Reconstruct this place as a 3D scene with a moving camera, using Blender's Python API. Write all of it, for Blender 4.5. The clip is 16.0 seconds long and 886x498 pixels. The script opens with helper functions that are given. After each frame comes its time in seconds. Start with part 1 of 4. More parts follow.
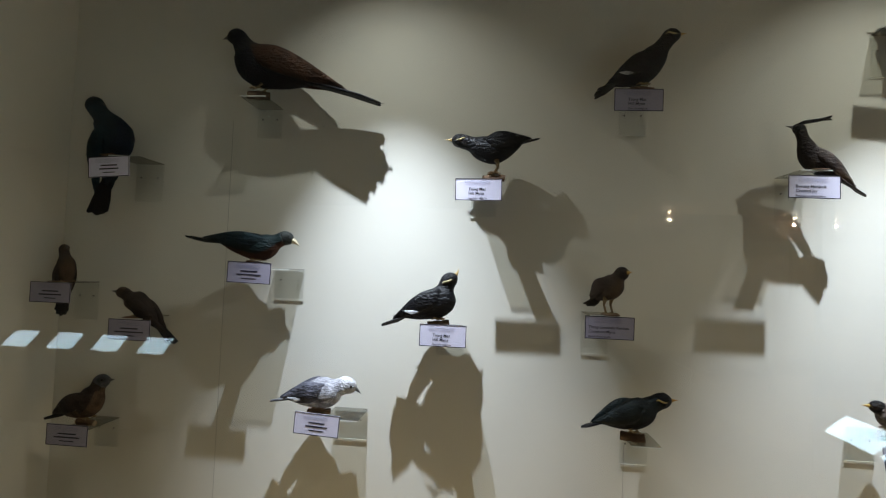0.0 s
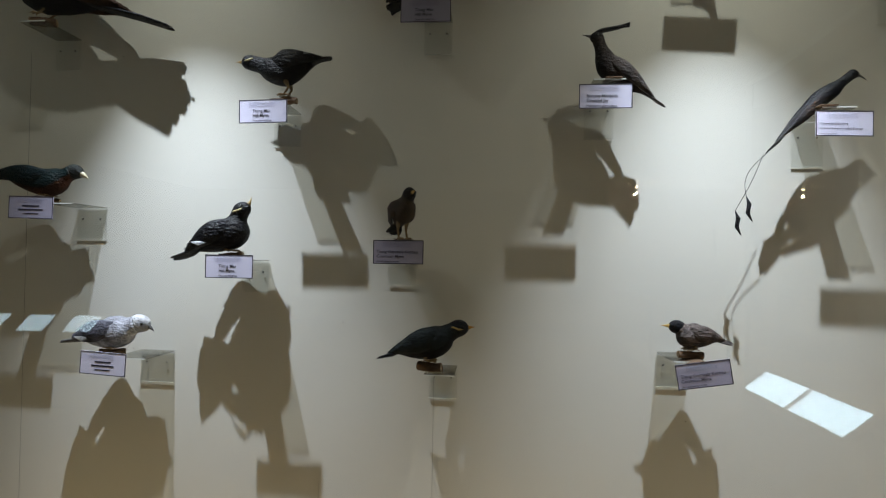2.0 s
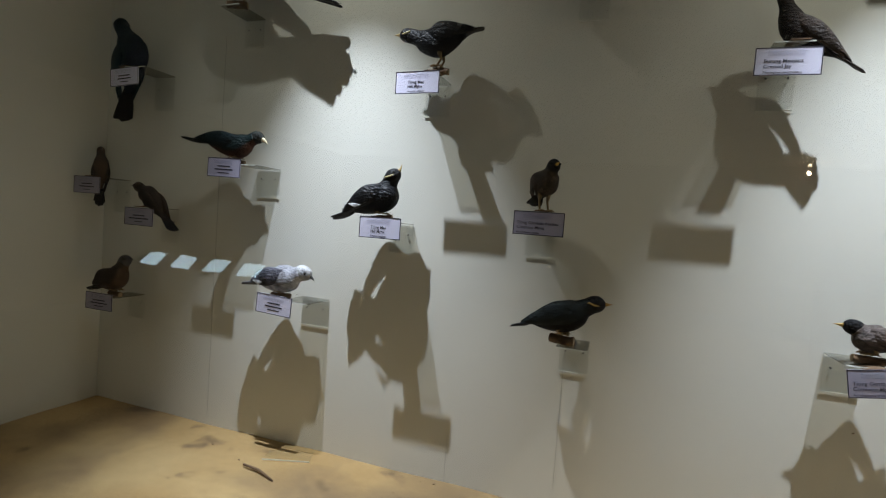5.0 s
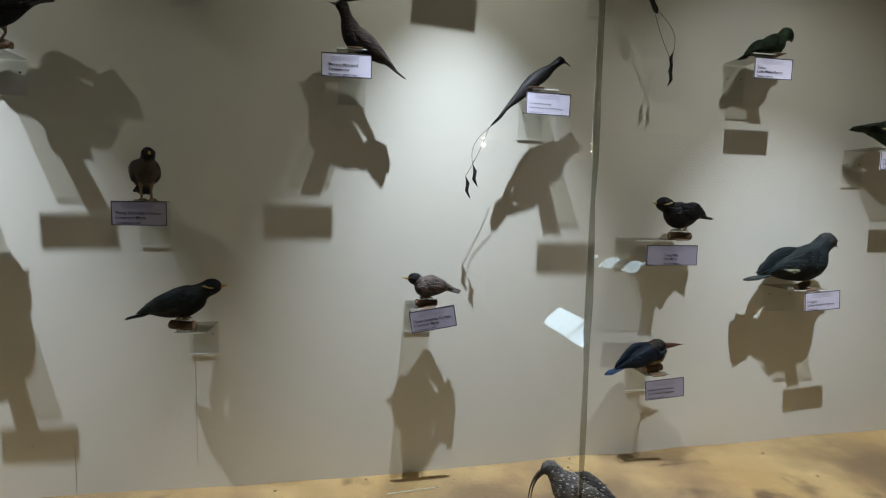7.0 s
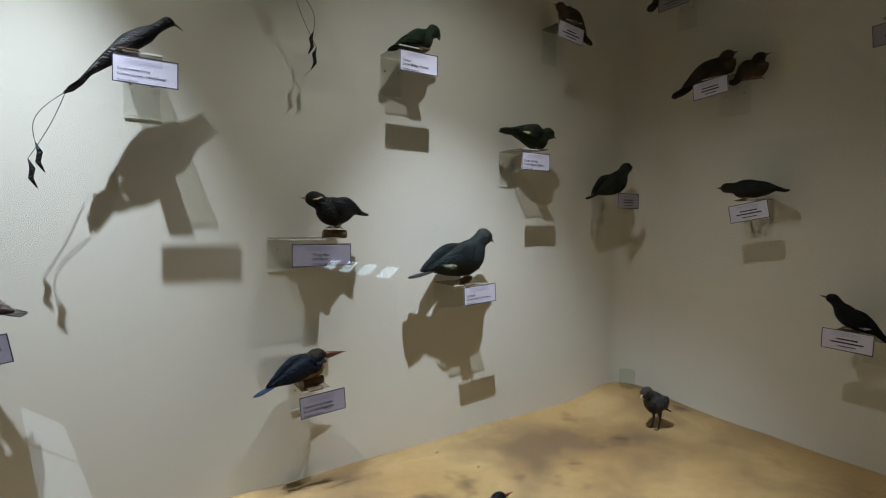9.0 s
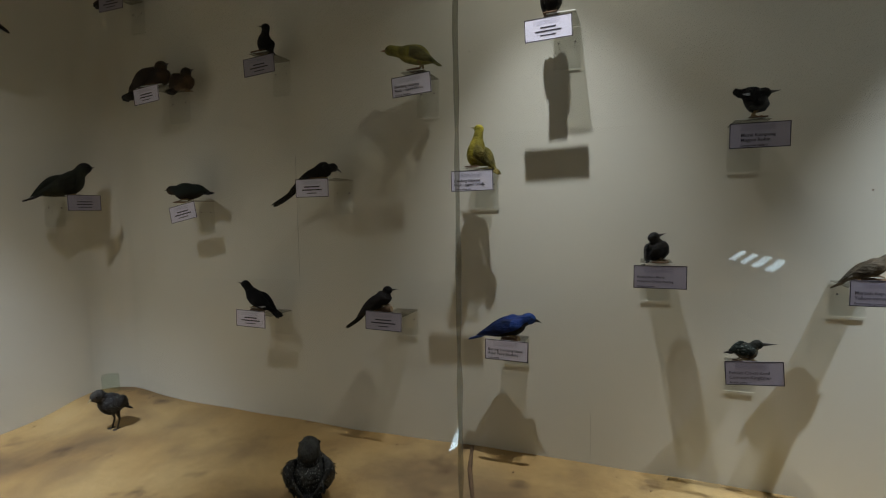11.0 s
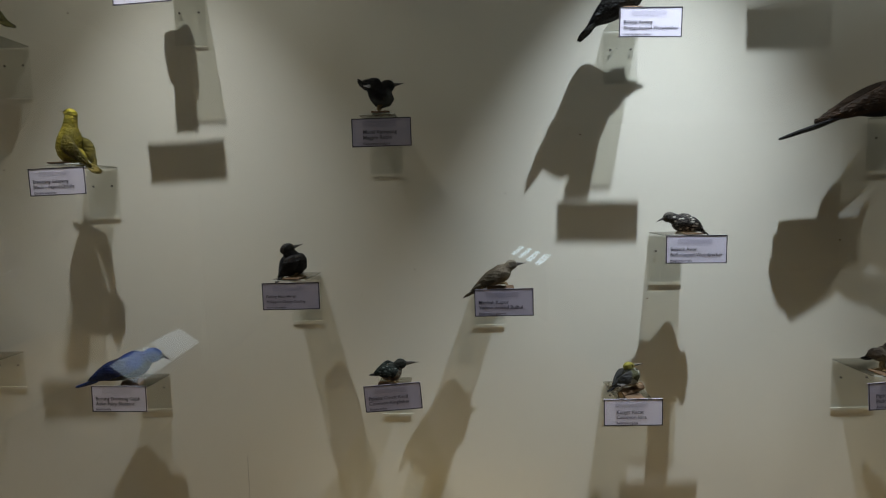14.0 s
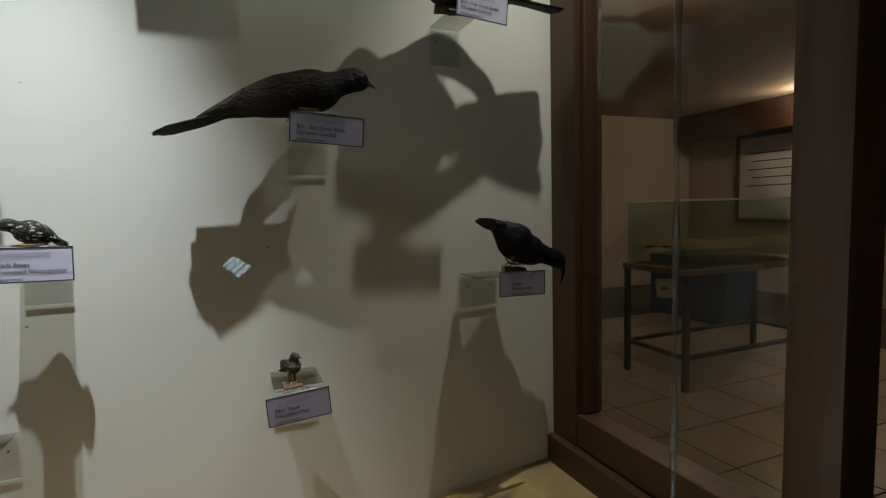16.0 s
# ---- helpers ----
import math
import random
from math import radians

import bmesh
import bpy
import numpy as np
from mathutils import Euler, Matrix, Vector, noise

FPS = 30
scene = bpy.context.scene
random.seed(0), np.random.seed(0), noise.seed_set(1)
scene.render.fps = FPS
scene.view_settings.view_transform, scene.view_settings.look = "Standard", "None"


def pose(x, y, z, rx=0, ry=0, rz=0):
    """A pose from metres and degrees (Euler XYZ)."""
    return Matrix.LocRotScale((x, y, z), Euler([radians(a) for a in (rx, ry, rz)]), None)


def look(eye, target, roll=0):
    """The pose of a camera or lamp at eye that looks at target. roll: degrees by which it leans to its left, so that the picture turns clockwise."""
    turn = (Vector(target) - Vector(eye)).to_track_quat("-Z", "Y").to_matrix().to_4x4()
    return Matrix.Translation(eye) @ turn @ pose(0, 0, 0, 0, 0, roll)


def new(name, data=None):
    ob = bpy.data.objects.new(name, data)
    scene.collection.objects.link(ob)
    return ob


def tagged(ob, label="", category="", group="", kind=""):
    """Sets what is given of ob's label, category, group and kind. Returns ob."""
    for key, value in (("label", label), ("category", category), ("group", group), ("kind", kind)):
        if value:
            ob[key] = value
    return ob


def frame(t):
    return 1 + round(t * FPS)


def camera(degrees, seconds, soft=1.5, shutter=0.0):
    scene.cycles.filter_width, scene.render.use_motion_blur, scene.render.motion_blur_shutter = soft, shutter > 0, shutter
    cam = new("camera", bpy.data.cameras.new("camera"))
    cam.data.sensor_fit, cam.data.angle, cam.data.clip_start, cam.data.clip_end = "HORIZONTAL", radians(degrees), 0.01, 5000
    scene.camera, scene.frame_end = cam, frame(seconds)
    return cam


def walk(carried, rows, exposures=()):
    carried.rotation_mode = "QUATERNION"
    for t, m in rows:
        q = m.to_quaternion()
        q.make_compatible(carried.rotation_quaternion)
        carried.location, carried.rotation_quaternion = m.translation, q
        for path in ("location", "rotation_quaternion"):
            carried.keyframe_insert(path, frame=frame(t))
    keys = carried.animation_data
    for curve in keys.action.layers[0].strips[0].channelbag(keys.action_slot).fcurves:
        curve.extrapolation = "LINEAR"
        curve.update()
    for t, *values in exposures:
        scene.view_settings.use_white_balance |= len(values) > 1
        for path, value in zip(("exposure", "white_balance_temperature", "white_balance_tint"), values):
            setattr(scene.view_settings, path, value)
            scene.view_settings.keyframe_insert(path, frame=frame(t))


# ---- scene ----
cam = camera(82.0, 16.0, soft=1.05)


def gaze(t, x, y, z, yaw, pitch, roll):
    """A row of the walk from an eye and its turn in degrees."""
    a, b = radians(yaw), radians(pitch)
    eye = Vector((x, y, z))
    way = Vector((-math.sin(a) * math.cos(b), math.cos(a) * math.cos(b), math.sin(b)))
    return t, look(eye, eye + way, roll)


walk(cam, [
    gaze(0.0, -0.036, 0.018, 1.559, 5.13, 2.09, 2.33),
    gaze(0.5, 0.182, -0.114, 1.481, 3.94, 1.67, 0.90),
    gaze(1.0, 0.405, -0.113, 1.416, 4.31, 0.57, 0.36),
    gaze(1.5, 0.529, 0.020, 1.430, 3.96, -0.11, 0.41),
    gaze(2.0, 0.562, 0.151, 1.392, 4.83, 0.92, 0.92),
    gaze(2.5, 0.588, 0.146, 1.386, 7.90, 0.51, 1.57),
    gaze(3.0, 0.617, 0.124, 1.403, 12.34, -1.14, 2.65),
    gaze(4.3, 0.580, 0.118, 1.395, 20.50, -2.70, 4.20),
    gaze(5.4, 0.527, 0.123, 1.385, 14.70, -3.63, 4.88),
    gaze(5.5, 0.533, 0.140, 1.396, 11.79, -3.90, 4.35),
    gaze(6.0, 0.621, 0.176, 1.389, 3.04, -3.27, 2.39),
    gaze(6.5, 0.736, 0.141, 1.400, -3.43, -3.48, 1.17),
    gaze(7.0, 0.906, 0.033, 1.443, -9.59, -4.98, 1.06),
    gaze(7.5, 1.025, -0.040, 1.387, -17.28, -3.11, 0.85),
    gaze(8.0, 1.163, -0.010, 1.410, -23.58, -3.78, 0.70),
    gaze(8.5, 1.284, 0.096, 1.421, -27.93, -3.96, 0.75),
    gaze(9.0, 1.411, 0.081, 1.403, -32.52, -3.40, 0.62),
    gaze(9.5, 1.535, -0.114, 1.431, -40.81, -3.59, -0.06),
    gaze(10.0, 1.626, -0.339, 1.420, -54.77, -2.64, -0.49),
    gaze(10.2, 1.662, -0.425, 1.424, -61.00, -2.90, -0.60),
    gaze(11.2, 1.850, -0.700, 1.432, -69.20, -4.40, -0.90),
    gaze(12.5, 2.064, -0.850, 1.431, -73.02, -5.08, -1.07),
    gaze(13.0, 2.155, -0.850, 1.420, -76.85, -4.70, -0.64),
    gaze(13.5, 2.231, -0.925, 1.423, -80.44, -4.35, -0.90),
    gaze(14.0, 2.170, -1.139, 1.440, -87.73, -4.77, -1.61),
    gaze(14.5, 2.104, -1.312, 1.465, -100.06, -5.64, -2.04),
    gaze(15.0, 2.089, -1.572, 1.421, -109.22, -5.47, -2.19),
    gaze(15.5, 2.205, -1.825, 1.421, -111.25, -4.79, -1.07),
    gaze(16.0, 2.206, -2.038, 1.410, -112.29, -4.59, -1.45),
], exposures=[(0.0, 0.32), (1.0, 0.08), (2.0, 0.0), (16.0, -0.06)])

# ---- light: spots in the showcase's ceiling, dim warm lamps in the hall ----
WALL_Y, WALL_X, LEFT_X, END_Y = 1.69, 3.525, -1.53, -2.97   # inner faces of the showcase
CASE_TOP, SAND = 2.84, 0.53                                  # its ceiling and its ground
GLASS_Y, GLASS_X = 0.772, 2.623                              # the two long fronts

world = bpy.data.worlds.new("world")
world.use_nodes = True
world.node_tree.nodes["Background"].inputs[0].default_value = (1.0, 0.86, 0.66, 1)
world.node_tree.nodes["Background"].inputs[1].default_value = 0.0
scene.world = world


def spot(place, target, watts, colour, degrees=110, blend=0.9, size=0.010):
    data = bpy.data.lights.new("spotlight", "SPOT")
    data.energy, data.color, data.spot_size = watts, colour, radians(degrees)
    data.spot_blend, data.shadow_soft_size = blend, size
    ob = new("spotlight", data)
    ob.matrix_world = look(place, target)
    return ob


def bulb(place, watts, colour, size=0.05):
    data = bpy.data.lights.new("lamp_light", "POINT")
    data.energy, data.color, data.shadow_soft_size = watts, colour, size
    ob = new("lamp_light", data)
    ob.location = place
    return ob


WARM = (1.0, 0.80, 0.56)
SPOTS = [  # place, aim, watts and cone of the spill, watts of the core beam, their colours
    ((-0.44, WALL_Y - 0.47, 2.76), (-0.22, WALL_Y - 0.16, 0.35), 16, 108, 235, (0.94, 0.98, 0.92), (0.86, 0.97, 1.15)),
    ((1.19, WALL_Y - 0.46, 2.76), (1.23, WALL_Y - 0.16, 0.35), 17, 112, 222, (0.94, 0.98, 0.90), (0.86, 0.97, 1.14)),
    ((2.08, WALL_Y - 0.74, 2.76), (2.60, WALL_Y - 0.30, 0.5), 37, 96, 180, (0.94, 0.97, 0.98), (0.87, 0.97, 1.13)),
    ((-1.20, WALL_Y - 0.80, 2.76), (-1.05, WALL_Y - 0.10, 0.8), 1.4, 95, 1, (0.86, 1.0, 0.90), (0.92, 0.98, 0.98)),
    ((WALL_X - 0.46, -0.40, 2.76), (WALL_X - 0.14, -0.42, 0.35), 13, 105, 78, (0.97, 0.97, 0.87), (0.93, 0.97, 1.0)),
    ((WALL_X - 0.455, -1.74, 2.76), (WALL_X - 0.14, -1.56, 0.35), 6, 106, 195, (0.94, 0.97, 0.92), (0.88, 0.97, 1.06)),
    ((WALL_X - 0.345, -2.89, 2.76), (WALL_X - 0.10, -2.62, 1.0), 17, 116, 40, (0.98, 0.98, 0.88), (0.96, 0.98, 0.90)),
]
for place_, aim, watts, cone, core, tone, core_tone in SPOTS:
    spot(place_, aim, watts, tone, cone, 1.0)
    spot(place_, aim, core, core_tone, 54, 1.0)
HALL_LAMPS = [(4.57, -4.57), (5.85, -8.9), (6.6, -8.9), (3.4, -8.6)]
for i, (x, y) in enumerate(HALL_LAMPS):
    bulb((x, y, 2.66), 13.0 if i else 12.0, WARM, 0.03)


# ---- materials ----
def material(name, colour, rough=0.6, metal=0.0, vary=0.12, scale=6.0, fine=90.0, bump=0.15, tint=None, depth=0.002):
    """A surface with two scales of variation (stains and grain) and a fine relief."""
    m = bpy.data.materials.new(name)
    m.use_nodes = True
    t = m.node_tree
    n, l = t.nodes, t.links
    b = n["Principled BSDF"]
    c = n.new("ShaderNodeTexCoord")
    big, small = n.new("ShaderNodeTexNoise"), n.new("ShaderNodeTexNoise")
    big.inputs["Scale"].default_value, small.inputs["Scale"].default_value = scale, fine
    big.inputs["Detail"].default_value, small.inputs["Detail"].default_value = 5, 3
    l.new(c.outputs["Object"], big.inputs["Vector"])
    l.new(c.outputs["Object"], small.inputs["Vector"])
    ramp = n.new("ShaderNodeMapRange")
    ramp.inputs["From Min"].default_value, ramp.inputs["From Max"].default_value = 0.3, 0.7
    l.new(big.outputs["Fac"], ramp.inputs["Value"])
    mix = n.new("ShaderNodeMix")
    mix.data_type = "RGBA"
    dark = tint or tuple(v * (1 - 2 * vary) for v in colour)
    mix.inputs["A"].default_value, mix.inputs["B"].default_value = (*colour, 1), (*dark, 1)
    l.new(ramp.outputs["Result"], mix.inputs["Factor"])
    hsv = n.new("ShaderNodeHueSaturation")
    gain = n.new("ShaderNodeMapRange")
    gain.inputs["To Min"].default_value, gain.inputs["To Max"].default_value = 1 - vary, 1 + vary
    l.new(small.outputs["Fac"], gain.inputs["Value"])
    l.new(gain.outputs["Result"], hsv.inputs["Value"])
    l.new(mix.outputs["Result"], hsv.inputs["Color"])
    l.new(hsv.outputs["Color"], b.inputs["Base Color"])
    b.inputs["Roughness"].default_value, b.inputs["Metallic"].default_value = rough, metal
    if bump:
        bm = n.new("ShaderNodeBump")
        bm.inputs["Strength"].default_value, bm.inputs["Distance"].default_value = bump, depth
        l.new(small.outputs["Fac"], bm.inputs["Height"])
        l.new(bm.outputs["Normal"], b.inputs["Normal"])
    return m


def clear(name, tint=(0.97, 0.98, 0.97), facing=0.04, rough=0.0, edge=0.8):
    """Clear sheet: light goes straight through, with a sheen that grows at grazing angles."""
    m = bpy.data.materials.new(name)
    m.use_nodes = True
    t = m.node_tree
    n, l = t.nodes, t.links
    n.remove(n["Principled BSDF"])
    a, g, f, x = (n.new("ShaderNode" + k) for k in ("BsdfTransparent", "BsdfGlossy", "LayerWeight", "MixShader"))
    a.inputs["Color"].default_value = (*tint, 1)
    g.inputs["Roughness"].default_value = rough
    p = n.new("ShaderNodeMath")
    p.operation, p.inputs[1].default_value = "POWER", 5.0
    q = n.new("ShaderNodeMath")
    q.operation, q.inputs[1].default_value, q.inputs[2].default_value = "MULTIPLY_ADD", edge, facing
    l.new(f.outputs["Facing"], p.inputs[0])
    l.new(p.outputs[0], q.inputs[0])
    l.new(q.outputs[0], x.inputs[0])
    l.new(a.outputs[0], x.inputs[1])
    l.new(g.outputs[0], x.inputs[2])
    l.new(x.outputs[0], n["Material Output"].inputs["Surface"])
    return m


def glow(name, colour, strength):
    m = bpy.data.materials.new(name)
    m.use_nodes = True
    b = m.node_tree.nodes["Principled BSDF"]
    b.inputs["Base Color"].default_value = (*colour, 1)
    b.inputs["Emission Color"].default_value = (*colour, 1)
    b.inputs["Emission Strength"].default_value = strength
    return m


def wood(name, colour, dark):
    m = material(name, colour, 0.42, vary=0.15, scale=3.0, fine=40, bump=0.2)
    t = m.node_tree
    n, l = t.nodes, t.links
    w = n.new("ShaderNodeTexNoise")
    mp = n.new("ShaderNodeMapping")
    mp.inputs["Scale"].default_value = (38, 38, 1.6)
    w.inputs["Scale"].default_value, w.inputs["Detail"].default_value = 1.0, 4
    l.new(n["Texture Coordinate"].outputs["Object"], mp.inputs["Vector"])
    l.new(mp.outputs[0], w.inputs["Vector"])
    mix = n.new("ShaderNodeMix")
    mix.data_type = "RGBA"
    mix.inputs["A"].default_value, mix.inputs["B"].default_value = (*dark, 1), (*colour, 1)
    l.new(w.outputs["Fac"], mix.inputs["Factor"])
    l.new(mix.outputs["Result"], n["Principled BSDF"].inputs["Base Color"])
    return m


def sand_paint():
    """Painted ground: ochre with soft brown blotches and pale worn patches."""
    m = material("sand_paint", (0.36, 0.215, 0.075), 0.75, vary=0.2, scale=2.0, fine=45, bump=0.5, tint=(0.52, 0.37, 0.17), depth=0.006)
    t = m.node_tree
    n, l = t.nodes, t.links
    b = n["Principled BSDF"]
    base = b.inputs["Base Color"].links[0].from_socket
    blot = n.new("ShaderNodeTexNoise")
    blot.inputs["Scale"].default_value, blot.inputs["Detail"].default_value = 2.6, 6.0
    l.new(n["Texture Coordinate"].outputs["Object"], blot.inputs["Vector"])
    r = n.new("ShaderNodeMapRange")
    r.inputs["From Min"].default_value, r.inputs["From Max"].default_value = 0.45, 0.66
    r.inputs["To Max"].default_value = 0.8
    l.new(blot.outputs["Fac"], r.inputs["Value"])
    mix = n.new("ShaderNodeMix")
    mix.data_type = "RGBA"
    mix.inputs["B"].default_value = (0.15, 0.095, 0.052, 1)
    l.new(r.outputs["Result"], mix.inputs["Factor"])
    l.new(base, mix.inputs["A"])
    spots = n.new("ShaderNodeTexNoise")
    spots.inputs["Scale"].default_value, spots.inputs["Detail"].default_value = 6.5, 3.0
    l.new(n["Texture Coordinate"].outputs["Object"], spots.inputs["Vector"])
    k = n.new("ShaderNodeMapRange")
    k.inputs["From Min"].default_value, k.inputs["From Max"].default_value = 0.60, 0.74
    k.inputs["To Max"].default_value = 0.85
    l.new(spots.outputs["Fac"], k.inputs["Value"])
    dots = n.new("ShaderNodeMix")
    dots.data_type = "RGBA"
    dots.inputs["B"].default_value = (0.10, 0.058, 0.030, 1)
    l.new(k.outputs["Result"], dots.inputs["Factor"])
    l.new(mix.outputs["Result"], dots.inputs["A"])
    l.new(dots.outputs["Result"], b.inputs["Base Color"])
    return m


PAINT = material("cream_wall_paint", (0.69, 0.672, 0.595), 0.6, vary=0.025, scale=1.3, fine=110, bump=0.015, tint=(0.655, 0.635, 0.555))
SEAM = material("wall_seam_filler", (0.42, 0.40, 0.35), 0.7, vary=0.2, scale=8)
SANDY = sand_paint()
TEAK = wood("dark_varnished_wood", (0.110, 0.052, 0.026), (0.045, 0.021, 0.011))
GLASS = clear("window_glass", (0.99, 0.995, 0.99), 0.04)
SILICONE = clear("joint_sealant", (0.70, 0.70, 0.66), 0.10, 0.25)
HAZE = clear("scratched_acrylic", (0.77, 0.77, 0.74), 0.04, 0.08, 0.5)
ACRYLIC = clear("clear_acrylic", (0.978, 0.98, 0.972), 0.03, 0.04, 0.5)
EDGE = material("acrylic_edge", (0.78, 0.79, 0.72), 0.2, vary=0.1, scale=40)
SCREW = material("screw_steel", (0.18, 0.17, 0.16), 0.35, 0.8)
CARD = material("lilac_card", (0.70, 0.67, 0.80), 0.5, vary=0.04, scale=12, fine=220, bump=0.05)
# the same lilac card as in shade: the shade is put into its colour
CARD_SHADED = material("shaded_lilac_card", (0.36, 0.335, 0.42), 0.5, vary=0.05, scale=12, fine=220, bump=0.05)
INK = material("black_ink", (0.035, 0.03, 0.05), 0.6, vary=0.1)
TAPE = clear("sticky_tape", (0.97, 0.97, 0.98), 0.03, 0.25, 0.4)
BARK = material("perch_bark", (0.20, 0.12, 0.065), 0.85, vary=0.3, scale=18, fine=140, bump=0.8, depth=0.004)
CUTWOOD = material("cut_wood", (0.46, 0.33, 0.19), 0.7, vary=0.2, scale=40)
LEG = material("bird_leg", (0.30, 0.20, 0.09), 0.6, vary=0.2, scale=60, fine=300)
LEG_DARK = material("dark_bird_leg", (0.06, 0.05, 0.045), 0.6, vary=0.2, scale=60, fine=300)
EYE = material("glass_eye", (0.01, 0.01, 0.01), 0.08, vary=0.0, bump=0)
HALL_WALL = material("hall_wall_paint", (0.50, 0.41, 0.31), 0.7, vary=0.06, scale=1.0, fine=60)
HALL_CEIL = material("hall_ceiling_paint", (0.46, 0.36, 0.27), 0.8, vary=0.08, scale=0.7, fine=40)
TILE = material("beige_floor_tile", (0.46, 0.38, 0.28), 0.35, vary=0.08, scale=3, fine=50)
GROUT = material("dark_grout", (0.05, 0.04, 0.035), 0.8)
STEEL = material("dark_table_steel", (0.035, 0.033, 0.032), 0.5, 0.4, vary=0.15, scale=20)
BOARD = material("table_board", (0.22, 0.15, 0.085), 0.5, vary=0.15, scale=8)
TANKGLASS = clear("tank_glass", (0.90, 0.95, 0.90), 0.08)
PANEL_LIGHT = glow("backlit_panel", (0.62, 0.86, 1.0), 11)
PANEL_FAR = glow("far_backlit_panel", (0.62, 0.86, 1.0), 5.5)
PANEL_DIM = glow("dim_backlit_panel", (0.75, 0.90, 1.0), 1.6)
LAMPGLOW = glow("lamp_glass", (1.0, 0.80, 0.52), 22)

FEATHERS = {}


def plumage(colour, gloss=0.0, speck=None):
    """Feather surface: barbed grain along the body, slight gloss, optional pale specks."""
    key = (colour, gloss, speck)
    if key in FEATHERS:
        return FEATHERS[key]
    m = material("plumage", colour, 0.62 - 0.3 * gloss, vary=0.38, scale=34, fine=260, bump=0.7, depth=0.004)
    t = m.node_tree
    n, l = t.nodes, t.links
    b = n["Principled BSDF"]
    b.inputs["Specular IOR Level"].default_value = 0.10 + 0.24 * gloss
    mp = n.new("ShaderNodeMapping")
    mp.inputs["Scale"].default_value = (60, 160, 150)
    v = n.new("ShaderNodeTexVoronoi")
    v.inputs["Scale"].default_value = 1.0
    l.new(n["Texture Coordinate"].outputs["Object"], mp.inputs["Vector"])
    l.new(mp.outputs[0], v.inputs["Vector"])
    bm = n.new("ShaderNodeBump")
    bm.inputs["Strength"].default_value, bm.inputs["Distance"].default_value = 0.6, 0.004
    l.new(v.outputs["Distance"], bm.inputs["Height"])
    l.new(n["Bump"].outputs["Normal"], bm.inputs["Normal"])
    l.new(bm.outputs["Normal"], b.inputs["Normal"])
    if speck:
        base = b.inputs["Base Color"].links[0].from_socket
        r = n.new("ShaderNodeMapRange")
        r.inputs["From Min"].default_value, r.inputs["From Max"].default_value = 0.34, 0.24
        l.new(v.outputs["Distance"], r.inputs["Value"])
        mix = n.new("ShaderNodeMix")
        mix.data_type = "RGBA"
        mix.inputs["B"].default_value = (*speck, 1)
        l.new(r.outputs["Result"], mix.inputs["Factor"])
        l.new(base, mix.inputs["A"])
        l.new(mix.outputs["Result"], b.inputs["Base Color"])
    FEATHERS[key] = m
    return m


# ---- mesh helpers ----
def part(name, bm, mat, parent=None, label="", smooth=False):
    """Link a bmesh as one mesh object, under a thing or part when a parent is given."""
    me = bpy.data.meshes.new(name)
    if smooth:
        for f in bm.faces:
            f.smooth = True
    bm.to_mesh(me)
    bm.free()
    for q in (mat if isinstance(mat, (list, tuple)) else [mat]):
        me.materials.append(q)
    ob = new(name, me)
    if parent is not None:
        ob.parent = parent
    if label:
        ob["label"] = label
    return ob


def thing(name, m, label, category, group="", kind=""):
    return tagged(place(new(name), m), label, category, group, kind)


def place(ob, m):
    ob.matrix_world = m
    return ob


def box(bm, x0, x1, y0, y1, z0, z1, bevel=0.0, mat=0):
    r = bmesh.ops.create_cube(bm, size=1.0)
    vs = r["verts"]
    for v in vs:
        v.co = Vector((x0 + (v.co.x + 0.5) * (x1 - x0), y0 + (v.co.y + 0.5) * (y1 - y0), z0 + (v.co.z + 0.5) * (z1 - z0)))
    fs = {f for v in vs for f in v.link_faces}
    for f in fs:
        f.material_index = mat
    if bevel:
        bmesh.ops.bevel(bm, geom=list({e for v in vs for e in v.link_edges}), offset=bevel, segments=2, affect="EDGES", profile=0.7)
    return bm


def boxed(x0, x1, y0, y1, z0, z1, bevel=0.0):
    return box(bmesh.new(), x0, x1, y0, y1, z0, z1, bevel)


def tube(bm, points, radii, sides=8, cap=True, squash=None, mat=0):
    """A loft of rings along points; squash: sideways scale of each ring (y axis)."""
    pts = [Vector(q) for q in points]
    rings = []
    for i, q in enumerate(pts):
        way = (pts[min(i + 1, len(pts) - 1)] - pts[max(i - 1, 0)]).normalized()
        side = Vector((0, 1, 0)) if abs(way.y) < 0.9 else Vector((1, 0, 0))
        up = way.cross(side).normalized()
        side = up.cross(way).normalized()
        k = squash[i] if squash else 1.0
        ring = [bm.verts.new(q + (side * math.cos(2 * math.pi * j / sides) * k + up * math.sin(2 * math.pi * j / sides)) * radii[i]) for j in range(sides)]
        rings.append(ring)
    for a, b in zip(rings, rings[1:]):
        for j in range(sides):
            bm.faces.new((a[j], a[(j + 1) % sides], b[(j + 1) % sides], b[j])).material_index = mat
    if cap:
        bm.faces.new(list(reversed(rings[0]))).material_index = mat
        bm.faces.new(rings[-1]).material_index = mat
    return rings


